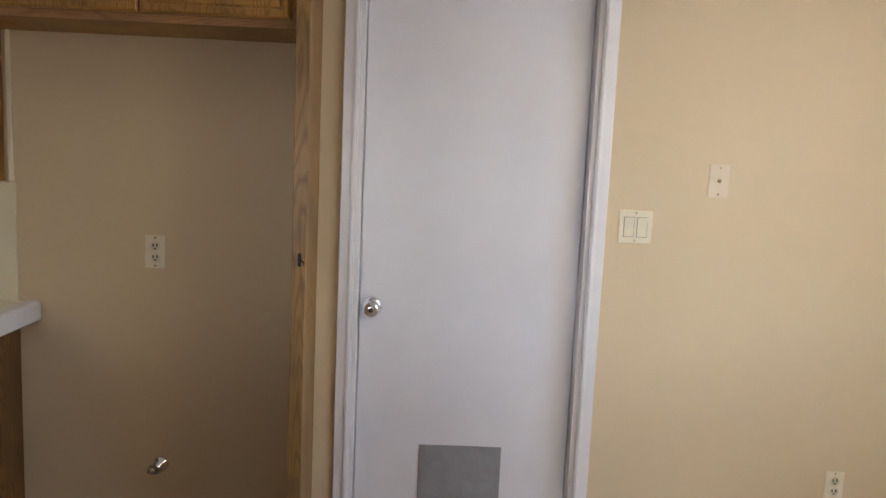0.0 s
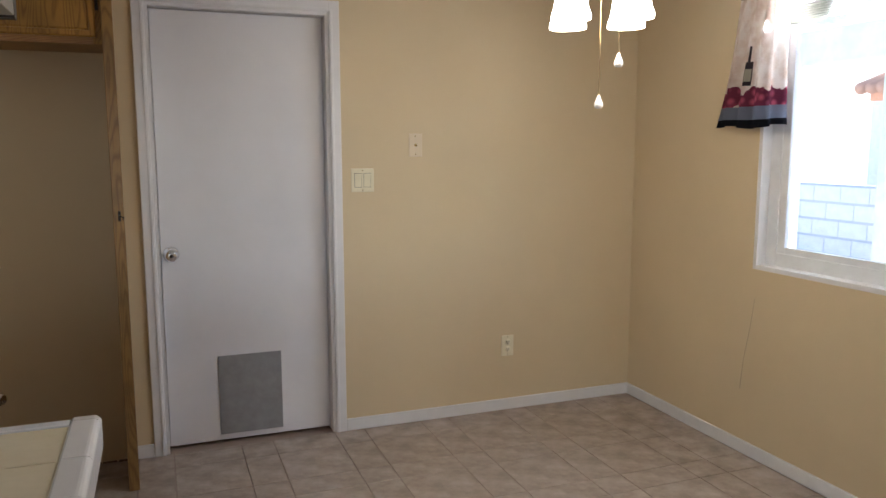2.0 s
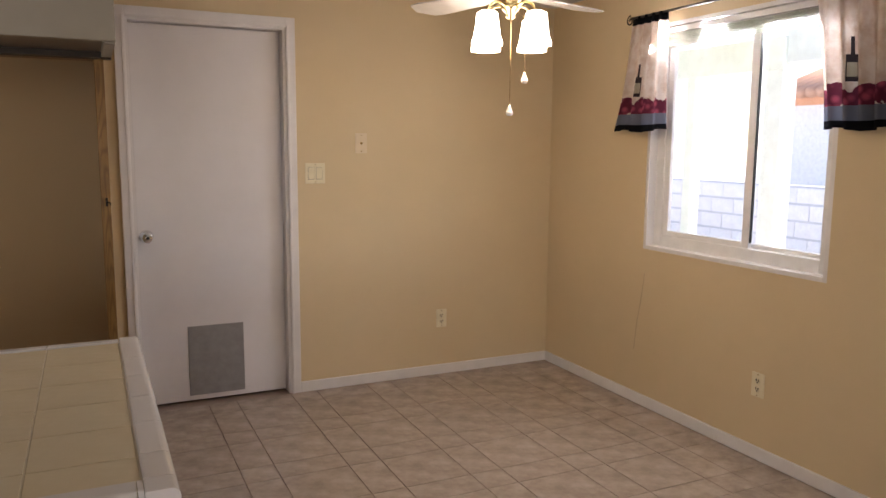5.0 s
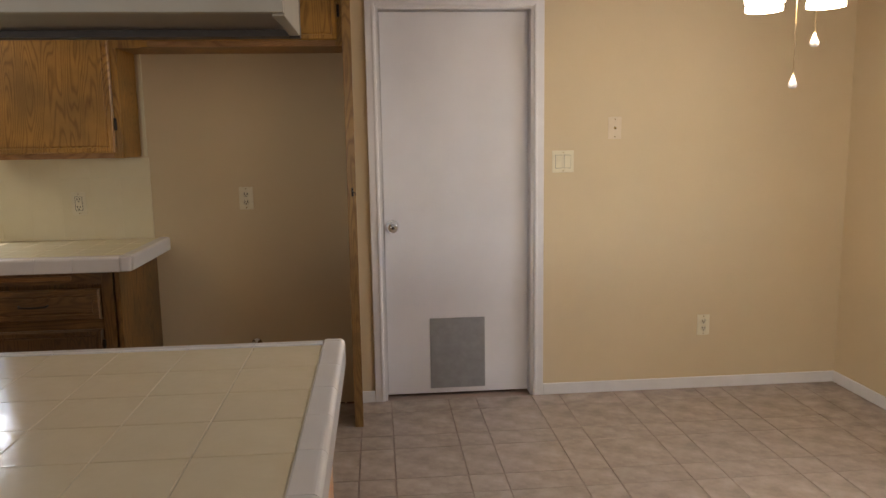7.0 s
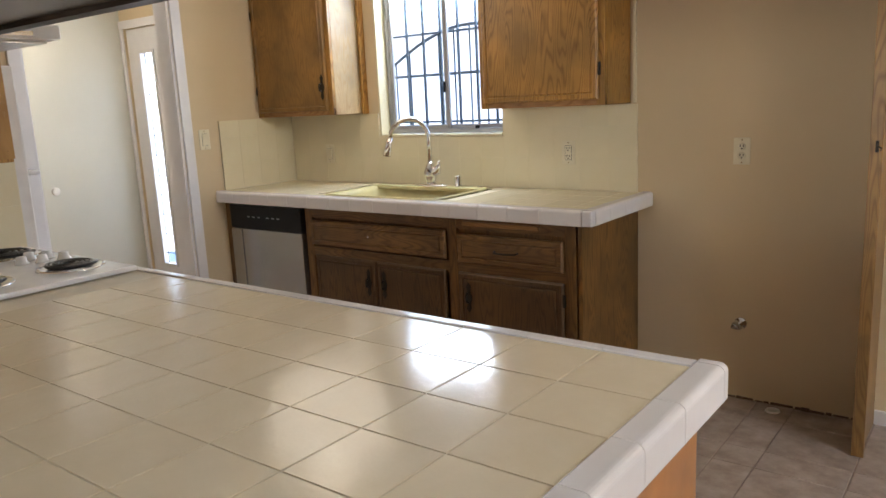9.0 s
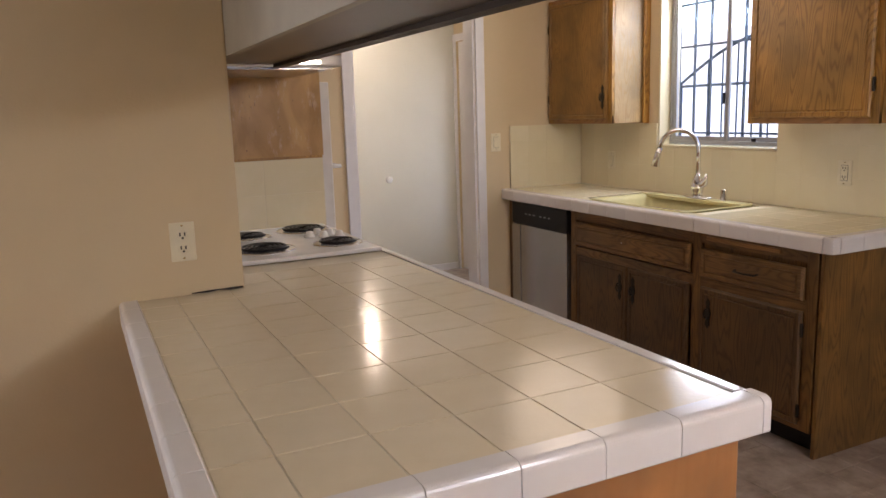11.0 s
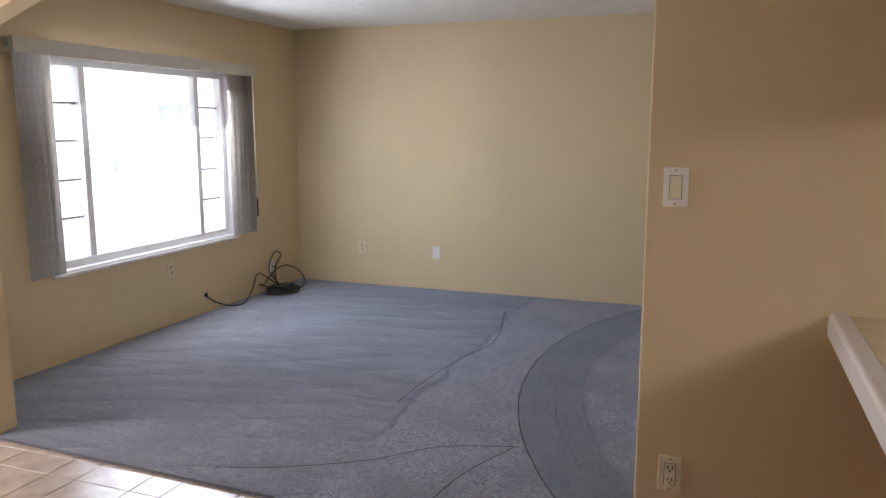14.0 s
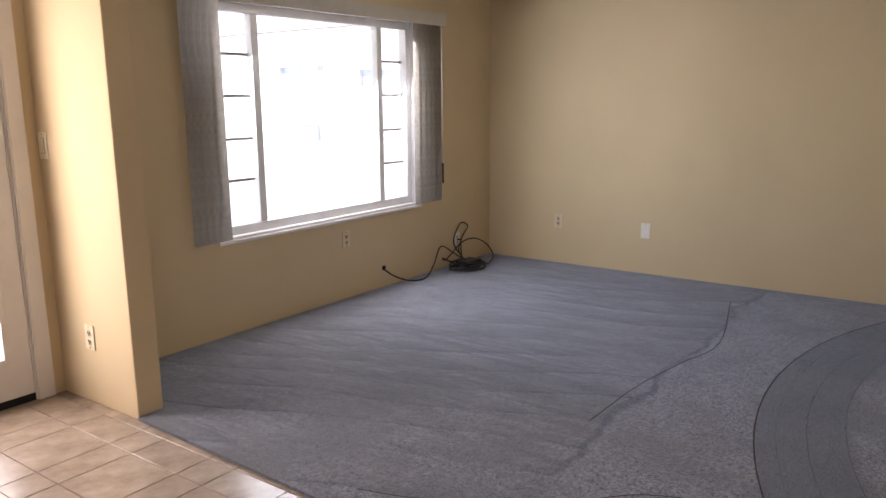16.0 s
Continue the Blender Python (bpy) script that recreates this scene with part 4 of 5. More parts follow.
# ---------------------------------------------------------------- plates
def plate(name, at, rz, kind_, mat, label, category):
    """A wall plate facing -y before it is turned: kind_ duplex, deco, rocker, rocker2, cable or blank."""
    w = 0.115 if kind_ == "rocker2" else 0.070
    t = thing(name, at, label, category, rz=rz)
    sub_box(t, "cover", mat, ((-w / 2, -0.006, -0.057), (w / 2, 0.0, 0.057), 0.003))
    if kind_ in ("duplex", "deco"):
        if kind_ == "deco":
            sub_box(t, "gap", DARKHOLE, ((-0.018, -0.0065, -0.0355), (0.018, -0.0061, 0.0355)))
            sub_box(t, "receptacle", mat, ((-0.016, -0.0085, -0.034), (0.016, -0.0055, 0.034), 0.001))
        for s in (-1, 1):
            if kind_ == "duplex":
                part("receptacle", lathe([(0.0165, -0.0055), (0.0165, -0.0068), (0.0, -0.0070)], 20, axis="y", at=(0, 0, s * 0.0195)), mat, t)
            for dx in (-0.0065, 0.0065):
                sub_box(t, "slot", DARKHOLE, ((dx - 0.0019, -0.0092, s * 0.0195 - 0.002), (dx + 0.0019, -0.0066, s * 0.0195 + 0.008)))
            part("slot", lathe([(0.0033, -0.0066), (0.0033, -0.0092), (0.0, -0.0092)], 10, axis="y", at=(0, 0, s * 0.0195 - 0.008)), DARKHOLE, t)
    if kind_ in ("rocker", "rocker2"):
        for dx in ((0,) if kind_ == "rocker" else (-0.023, 0.023)):
            bm = prism([(-0.0085, -0.033), (-0.0055, -0.033), (-0.0055, 0.033), (-0.0115, 0.033), (-0.009, 0.0)], dx - 0.0165, dx + 0.0165, "yz")
            part("rocker", bm, IVORY if mat is WPLATE else mat, t, "ivory switch rocker")
            sub_box(t, "gap", DARKHOLE, ((dx - 0.018, -0.0065, -0.0345), (dx + 0.018, -0.0061, 0.0345)))
    if kind_ == "cable":
        part("socket", lathe([(0.007, -0.006), (0.007, -0.010), (0.0045, -0.011), (0.0045, -0.016), (0.0, -0.016)], 14, axis="y"), BRASS, t)
    for s in (-1, 1):
        part("screw", lathe([(0.0032, -0.006), (0.0028, -0.0075), (0.0, -0.0078)], 10, axis="y", at=(0, 0, s * (0.048 if kind_ != "cable" else 0.045))), BRASS, t, "small dull screw")
    return t


plate("light_switch", (0.928, N, 1.265), 0, "rocker2", IVORY, "ivory double rocker switch plate beside the door", "light switch")
plate("cable_outlet", (1.203, N, 1.435), 0, "cable", PINKP, "beige painted cable jack plate on the wall", "wall plate")
plate("wall_outlet", (1.722, N, 0.357), 0, "duplex", IVORY, "ivory outlet low on the dining wall", "outlet")
plate("wall_outlet", (E_, 1.235, 0.350), -90, "duplex", IVORY, "ivory outlet under the dining window", "outlet")
plate("wall_outlet", (-0.710, N, 1.110), 0, "duplex", IVORY, "ivory outlet in the fridge bay", "outlet")
plate("wall_outlet", (-1.527, N - 0.009, 1.102), 0, "deco", IVORY, "ivory outlet on the tiled splash", "outlet")
plate("wall_switch", (-3.172, N - 0.009, 1.09), 0, "rocker", IVORY, "ivory switch on the tiled splash by the corner", "light switch")
plate("wall_switch", (-3.51, 2.335, 1.225), -90 + 180, "rocker", IVORY, "ivory switch beside the hall opening", "light switch")
plate("light_switch", (STX, -0.474, 1.262), 90, "rocker", WPLATE, "white rocker switch plate on the wall end", "light switch")
plate("wall_outlet", (STX, 0.138, 1.080), 90, "duplex", IVORY, "ivory outlet above the peninsula", "outlet")
plate("wall_outlet", (STX, -0.450, 0.383), 90, "deco", IVORY, "ivory outlet low on the wall end", "outlet")
plate("light_switch", (PX, -4.00, 1.14), 90, "rocker", IVORY, "ivory switch beside the glazed door", "light switch")
plate("wall_outlet", (PX, -3.78, 0.31), 90, "duplex", IVORY, "ivory outlet low on the entry wall", "outlet")
plate("wall_outlet", (-3.596, S_, 0.415), 180, "duplex", PINKP, "painted outlet under the wide window", "outlet")
plate("wall_outlet", (-4.885, S_, 0.215), 180, "duplex", WPLATE, "white outlet behind the cable coil", "outlet")
plate("wall_outlet", (W_, -3.395, 0.353), 90, "duplex", PINKP, "painted outlet on the far wall", "outlet")
plate("wall_jack", (W_, -2.673, 0.340), 90, "blank", WPLATE, "white blank plate on the far wall", "wall plate")

valve = thing("water_valve", (-0.695, N, 0.350), "chrome water shut-off valve stub in the fridge bay", "valve")
part("flange", lathe([(0.028, -0.001), (0.026, -0.006), (0.012, -0.009), (0.010, -0.045), (0.0, -0.045)], 18, axis="y"), CHROME, valve)
part("handle", tube([(-0.022, -0.060, 0.006), (-0.010, -0.058, 0.002), (0.004, -0.048, -0.004), (0.008, -0.040, -0.008)], [0.014, 0.016, 0.013, 0.01], 10), STEEL, valve)

# hall
stop = thing("wall_bumper", (W_, 2.34, 0.862), "round white door bumper on the hall wall", "door bumper")
part("disc", lathe([(0.030, 0.0), (0.030, 0.010), (0.024, 0.016), (0.0, 0.018)], 20, axis="x"), WPLATE, stop)
setting("wall_hall_skin", boxes(((W_ + 0.0005, STY1 + 0.001, 0.0), (W_ + 0.006, N - 0.001, H - 0.001))), HALLW, "pale painted hall wall", "wall")
bpy.data.objects["wall_bumper"].location.x += 0.006

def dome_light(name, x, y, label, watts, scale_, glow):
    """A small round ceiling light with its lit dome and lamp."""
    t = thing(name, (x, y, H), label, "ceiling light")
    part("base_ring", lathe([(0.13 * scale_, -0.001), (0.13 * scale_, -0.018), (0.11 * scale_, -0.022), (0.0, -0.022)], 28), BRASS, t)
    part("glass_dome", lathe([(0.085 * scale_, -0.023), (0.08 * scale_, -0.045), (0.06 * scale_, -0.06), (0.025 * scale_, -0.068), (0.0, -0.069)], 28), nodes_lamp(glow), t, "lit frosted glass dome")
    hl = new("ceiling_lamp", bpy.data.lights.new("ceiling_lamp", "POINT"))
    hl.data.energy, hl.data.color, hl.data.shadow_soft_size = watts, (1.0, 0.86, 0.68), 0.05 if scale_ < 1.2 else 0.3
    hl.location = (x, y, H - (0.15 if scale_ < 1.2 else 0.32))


dome_light("hall_ceiling_light", -4.88, 1.92, "small round lit ceiling light in the hall", HALL_WATTS, 1.0, 9.0)
# unseen fixture added for kitchen light, placed from a faint glare on the tile
dome_light("kitchen_assumed_light", -2.35, 2.05, "round ceiling light before the kitchen sink, assumed, out of view", KITCHEN_WATTS, 1.5, 1.0)

# torn edge of the flooring and a ring on the floor in the fridge bay
random.seed(9)
torn = thing("flooring_edge", (-0.64, N - 0.001, 0.0), "ragged dark dirt line where the flooring ends in the fridge bay", "floor edge")
bm = bmesh.new()
x = -0.53
while x < 0.44:
    w = random.uniform(0.02, 0.07)
    box(bm, (x, -random.uniform(0.006, 0.016), 0.0), (min(x + w, 0.455), -0.0005, random.uniform(0.004, 0.012)), 0.001)
    x += w + random.uniform(0.0, 0.01)
part("debris", bm, mat_plain("dirt and torn vinyl", (0.16, 0.10, 0.06), 0.95, vary=0.25, scale=60, bumps=0.6), torn, kind="stuff")
ring = thing("floor_ring", (-0.53, 2.93, 0.0005), "small white plastic ring lying on the bay floor", "plastic ring")
part("ring", lathe([(0.020, 0.0), (0.022, 0.005), (0.028, 0.006), (0.031, 0.0)], 20), WPLATE, ring)
caulk = thing("loose_caulk", (STX + 0.0005, 0.20, TOP + 0.004), "dark cracked caulk where the tile meets the wall", "caulk")
part("bead", tube([(0.003, 0.10, 0.002), (0.004, 0.06, 0.001), (0.003, 0.03, 0.002), (0.005, 0.0, 0.001), (0.003, -0.05, 0.0)], [0.003, 0.004, 0.002, 0.0035, 0.0015], 6), IRON, caulk)
# wall crack drawn as a thin bead, its shadow put into the colour
crack = thing("wall_crack", (E_ - 0.0008, 2.075, 0.0), "hairline crack in the wall under the dining window", "wall seam")
part("seam", tube([(0, 0.035, 0.30), (0, 0.02, 0.45), (0, -0.01, 0.60), (0, -0.03, 0.74)], 0.0011, 5), mat_plain("crack shadow paint", (0.40, 0.31, 0.22), 0.8), crack)

setting("trim", boxes(((-1.1955, N - 0.012, 1.33), (-1.180, N - 0.0005, 1.835), 0.002)), STILEW, "pale caulked edge strip beside the wall cabinet", "edge trim")

# hall opening trim and narrow glazed front door
def casing_y(y0, y1, top, face, w=0.06):
    return boxes(((face, y0 - w, 0), (face + 0.016, y0, top + w), 0.003), ((face, y1, 0), (face + 0.016, y1 + w, top + w), 0.003), ((face, y0 + 0.0005, top), (face + 0.016, y1 - 0.0005, top + w), 0.003))


setting("trim", casing_y(1.38, 2.195, 2.03, -3.5095), TRIM, "white casing of the opening to the hall", "door trim")
setting("trim", boxes(((-3.63, 1.3805, 0), (-3.51, 1.395, 2.0295)), ((-3.63, 2.18, 0), (-3.51, 2.1945, 2.0295)), ((-3.63, 1.3955, 2.015), (-3.51, 2.1795, 2.0295))), TRIM, "white jamb of the hall opening", "door trim")
setting("trim", boxes(((-5.366, N - 0.018, 0), (-5.3305, N - 0.0005, 2.09), 0.003), ((-4.8595, N - 0.018, 0), (-4.80, N - 0.0005, 2.09), 0.003), ((-5.330, N - 0.018, 2.03), (-4.860, N - 0.0005, 2.09), 0.003)), TRIM, "white casing of the front door", "door trim")
fd = thing("door_2", (-5.33, N + 0.02, 0.01), "narrow white front door with a tall leaded glass light", "door", kind="structure")
part("leaf", wall_with_holes(0.0, 0.468, 0.0, 2.015, 0.0, 0.04, [(0.165, 0.325, 0.20, 1.83)], "xz"), TRIM, fd)
sub_box(fd, "light_frame", TRIM, ((0.145, -0.010, 0.18), (0.165, -0.0005, 1.85), 0.003), ((0.325, -0.010, 0.18), (0.345, -0.0005, 1.85), 0.003), ((0.1655, -0.010, 0.18), (0.3245, -0.0005, 0.20), 0.003), ((0.1655, -0.010, 1.83), (0.3245, -0.0005, 1.85), 0.003))
sub_box(fd, "glass", GLASS, ((0.165, 0.018, 0.20), (0.325, 0.022, 1.83)))
lead = bmesh.new()
for z in [0.28 + 0.155 * k for k in range(10)]:
    box(lead, (0.166, 0.012, z), (0.324, 0.017, z + 0.005))
for x in (0.195, 0.292):
    box(lead, (x, 0.011, 0.201), (x + 0.004, 0.0165, 1.829))
part("leading", lead, BARS, fd, "dark leading")
for z in (0.22, 1.05, 1.78):
    sub_box(fd, "hinge", IRON, ((0.458, -0.012, z - 0.05), (0.478, -0.001, z + 0.05), 0.002), label="dark hinge")

# glazed back door on the south wall
setting("trim", casing(-1.533, -0.682, 2.038, S_ + 0.0005, w=0.075, flip=-1), TRIM, "white casing of the glazed back door", "door trim")
bd = thing("door_3", (-1.525, S_ - 0.045, 0.035), "white back door with a big glass light and dark sweep", "door", kind="structure")
part("leaf", wall_with_holes(0.0, 0.84, 0.0, 1.995, 0.0, 0.04, [(0.115, 0.725, 0.19, 1.87)], "xz"), TRIM, bd)
sub_box(bd, "light_frame", TRIM, ((0.09, 0.0405, 0.165), (0.115, 0.052, 1.895), 0.003), ((0.725, 0.0405, 0.165), (0.75, 0.052, 1.895), 0.003), ((0.1155, 0.0405, 0.165), (0.7245, 0.052, 0.19), 0.003), ((0.1155, 0.0405, 1.87), (0.7245, 0.052, 1.895), 0.003))
sub_box(bd, "glass", GLASS, ((0.115, 0.018, 0.19), (0.725, 0.022, 1.87)))
sub_box(bd, "sweep", BLACK, ((0.0, 0.006, -0.034), (0.84, 0.044, -0.0005)), label="black door sweep")
for z in (0.25, 1.02, 1.78):
    sub_box(bd, "hinge", TRIM, ((-0.007, 0.036, z - 0.045), (0.003, 0.046, z + 0.045), 0.002))
setting("trim", boxes(((-1.5345, S_ - 0.149, 0), (-1.5265, S_ - 0.0005, 2.038)), ((-0.6845, S_ - 0.149, 0), (-0.6805, S_ - 0.0005, 2.038)), ((-1.526, S_ - 0.149, 2.033), (-0.685, S_ - 0.0005, 2.0395))), TRIM, "white jamb of the back door", "door trim")


# ---------------------------------------------------------------- windows
def rect_frame(w, h, y0, y1, t, bev=0.003):
    """A flat frame in xz with members t wide."""
    return boxes(((0, y0, 0), (t, y1, h), bev), ((w - t, y0, 0), (w, y1, h), bev), ((t + 0.0003, y0, 0), (w - t - 0.0003, y1, t), bev), ((t + 0.0003, y0, h - t), (w - t - 0.0003, y1, h), bev))


def glass_part(parent, a, b):
    g = part("pane", boxes((a, b)), GLASS, parent, "clear glass pane")
    g.visible_shadow = False
    return g


# dining window: built facing -y, turned to face -x
we = thing("window_1", (E_, 2.07, 0.875), "white vinyl sliding window over the dining nook", "window", kind="structure", rz=-90)
WW, WH = 1.145, 1.185
part("liner", rect_frame(WW, WH, 0.0, 0.149, 0.022), TRIM, we, "painted reveal")
part("window_frame", rect_frame(WW - 0.044, WH - 0.044, 0.05, 0.11, 0.060), VINYLW, we, "white vinyl frame", at=(0.022, 0, 0.022))
s1 = part("sash", rect_frame(0.592, 1.05, 0.056, 0.078, 0.042), VINYLW, we, "white sliding sash", at=(0.080, 0, 0.068))
s2 = part("sash", rect_frame(0.455, 1.05, 0.084, 0.104, 0.034), VINYLW, we, "white fixed sash", at=(0.620, 0, 0.068))
part("gasket", boxes(((0.5925, 0.060, 0.04), (0.5965, 0.074, 1.01))), BLACK, s1, "dark rubber gasket")
glass_part(s1, (0.041, 0.065, 0.041), (0.551, 0.069, 1.009))
glass_part(s2, (0.033, 0.092, 0.033), (0.422, 0.096, 1.017))
bl = thing("mini_blind", (E_ + 0.03, 1.50, 1.985), "raised grey mini blind under the dining window head", "blind", rz=-90)
sub_box(bl, "headrail", TRIM, ((-0.53, -0.028, 0.020), (0.53, 0.012, 0.048), 0.002))
sub_box(bl, "slats", mat_plain("pale green blind slats", (0.50, 0.52, 0.46), 0.4, bumps=0), *[((-0.525, -0.024 + 0.002 * (i % 2), -0.046 + i * 0.0092), (0.525, 0.006 + 0.002 * (i % 2), -0.0420 + i * 0.0092)) for i in range(7)], label="stack of grey slats")

# kitchen window
wk = thing("window_2", (-2.76, N, 1.19), "aluminium sliding kitchen window in a deep white reveal", "window", kind="structure")
part("liner", boxes(((0.0005, 0.0005, 0.0), (0.012, 0.149, 0.89), 0.002), ((0.848, 0.0005, 0.0), (0.8595, 0.149, 0.89), 0.002), ((0.0125, -0.010, -0.004), (0.8475, 0.149, 0.010), 0.004)), STILEW, wk, "cream reveal and tiled sill")
kf = part("window_frame", rect_frame(0.83, 0.865, 0.075, 0.12, 0.022), ALU, wk, "grey aluminium frame", at=(0.0155, 0, 0.0125))
ks1 = part("sash", rect_frame(0.42, 0.82, 0.08, 0.095, 0.024), ALU, wk, "grey sliding sash", at=(0.037, 0, 0.034))
ks2 = part("sash", rect_frame(0.42, 0.82, 0.100, 0.115, 0.024), ALU, wk, "grey fixed sash", at=(0.41, 0, 0.034))
glass_part(ks1, (0.023, 0.086, 0.023), (0.397, 0.089, 0.797))
glass_part(ks2, (0.023, 0.106, 0.023), (0.397, 0.109, 0.797))
sub_box(ks1, "sash_lock", BLACK, ((0.385, 0.070, 0.20), (0.397, 0.0795, 0.26), 0.002), label="black sash lock")
sub_box(kf, "sill_stop", BLACK, ((0.62, 0.060, 0.022), (0.64, 0.074, 0.04), 0.002), label="small black stop")

bars = thing("window_bars", (-2.33, N + 0.22, 1.14), "dark iron security bars with an arched frame outside the kitchen window", "security bars")
bb = bmesh.new()
for i in range(11):
    x = -0.62 + i * 0.124
    box(bb, (x - 0.006, -0.006, 0.0), (x + 0.006, 0.006, 1.0))
part("upright_bars", bb, BARS, bars, kind="stuff")
for x in (-0.62, 0.62):
    for z in (0.13, 0.87):
        part("wall_bracket", tube([(x, 0.0, z), (x, -0.0705, z)], 0.007, 6), BARS, bars)
for z in (0.12, 0.62, 0.86):
    sub_box(bars, "cross_bar", BARS, ((-0.66, -0.012, z - 0.005), (0.66, -0.0065, z + 0.007)))
gate = thing("arched_gate", (-2.62, N + 0.75, -0.15), "dark arched iron gate and railing outside the kitchen window", "gate")
gb = [( -0.68 + 0.0, 0, 1.60)]
arc = [(-0.75 + 1.5 * k / 18, 0, 1.72 + 0.28 * math.sin(math.pi * k / 18)) for k in range(19)]
part("arch_bar", tube(arc, 0.011, 6), BARS, gate)
for z in (1.70, 1.10, 0.2):
    part("rail", tube([(-0.75, 0, z), (0.75, 0, z)], 0.010, 6), BARS, gate)
for i in range(13):
    x = -0.75 + i * 0.125
    top = 1.72 + 0.28 * math.sin(math.pi * i / 12)
    part("bar", tube([(x, 0, 0.02), (x, 0, top)], 0.012 if i in (0, 12) else 0.006, 6), BARS, gate)

# wide front-room window
wl = thing("window_3", (-2.60, S_, 0.55), "wide white window with a sliding section at each end", "window", kind="structure", rz=180)
LW, LH = 1.80, 1.32
part("liner", rect_frame(LW, LH, 0.0, 0.149, 0.02), TRIM, wl, "white painted reveal")
part("sill_trim", boxes(((-0.02, -0.012, -0.016), (LW + 0.02, -0.0005, 0.004), 0.003)), TRIM, wl, "thin white sill bead")
lf = part("window_frame", rect_frame(LW - 0.04, LH - 0.04, 0.05, 0.115, 0.05), VINYLW, wl, "white vinyl frame", at=(0.02, 0, 0.02))
for x in (0.318, 1.405):
    sub_box(lf, "mullion", VINYLW, ((x, 0.055, 0.0505), (x + 0.05, 0.11, LH - 0.0905), 0.003))
for x0, x1 in ((0.05, 0.318), (0.368, 1.405), (1.455, 1.71)):
    glass_part(lf, (x0, 0.08, 0.05), (x1, 0.084, LH - 0.09))
mb = bmesh.new()
for xa, xb in ((0.07, 0.338), (1.475, 1.73)):
    for z in (0.315, 0.55, 0.79, 1.02):
        box(mb, (xa, 0.088, z), (xb, 0.096, z + 0.016))
part("muntins", mb, ALU, wl, "thin grey muntin bars")

vb = thing("vertical_blind", (-3.55, S_, 1.83), "textured grey vertical blind drawn open, with a fabric valance", "blind", rz=180)
BLINDM = mat_plain("textured blind fabric", (0.66, 0.60, 0.53), 0.85, vary=0.16, scale=26.0, bumps=0.25)
def blind_fabric():
    m = BLINDM
    nt = m.node_tree
    tl, mx = nt.nodes.new("ShaderNodeBsdfTranslucent"), nt.nodes.new("ShaderNodeMixShader")
    tl.inputs[0].default_value = (0.55, 0.52, 0.47, 1)
    mx.inputs[0].default_value = 0.22
    nt.links.new(nt.nodes["Principled BSDF"].outputs[0], mx.inputs[1])
    nt.links.new(tl.outputs[0], mx.inputs[2])
    nt.links.new(mx.outputs[0], nt.nodes["Material Output"].inputs[0])


blind_fabric()
VALM = mat_plain("valance fabric", (0.58, 0.54, 0.47), 0.8, vary=0.05)
sub_box(vb, "valance", VALM, ((-1.20, -0.115, 0.0), (1.05, -0.111, 0.085), 0.001), ((-1.20, -0.110, 0.0), (-1.196, -0.002, 0.085)), ((1.046, -0.110, 0.0), (1.05, -0.002, 0.085)))
sub_box(vb, "headrail", TRIM, ((-1.18, -0.075, 0.012), (1.03, -0.035, 0.045), 0.003))
sub_box(vb, "end_bracket", ALU, ((-1.218, -0.10, 0.03), (-1.2005, -0.05, 0.072), 0.002))
def vane(parent, x, ang, i):
    bm = bmesh.new()
    n = 5
    rows = []
    for k in range(n + 1):
        u = -0.0435 + 0.087 * k / n
        d = 0.002 * (1 - (u / 0.0435) ** 2)
        rows.append((bm.verts.new((u, d, -1.275)), bm.verts.new((u, d, 0.0))))
    for a, b in zip(rows, rows[1:]):
        bm.faces.new((a[0], b[0], b[1], a[1])).smooth = True
    bmesh.ops.solidify(bm, geom=bm.faces[:], thickness=0.0012)
    ob = part("vane", bm, BLINDM, parent)
    ob.location, ob.rotation_euler = (x, -0.055, 0.012), (0, 0, radians(ang))
random.seed(5)
for i in range(5):
    vane(vb, -1.125 + i * 0.0425, 5 + random.uniform(-3, 3), i)
for i in range(5):
    vane(vb, 0.780 + i * 0.058, -6 + random.uniform(-3, 3), i)
wand = part("wand", tube([(1.024, -0.09, 0.01), (1.027, -0.092, -0.98)], 0.0045, 8), WPLATE, vb, "white control wand")
part("wand_weight", tube([(1.027, -0.092, -0.98), (1.028, -0.092, -1.13)], 0.007, 8), IRON, wand)

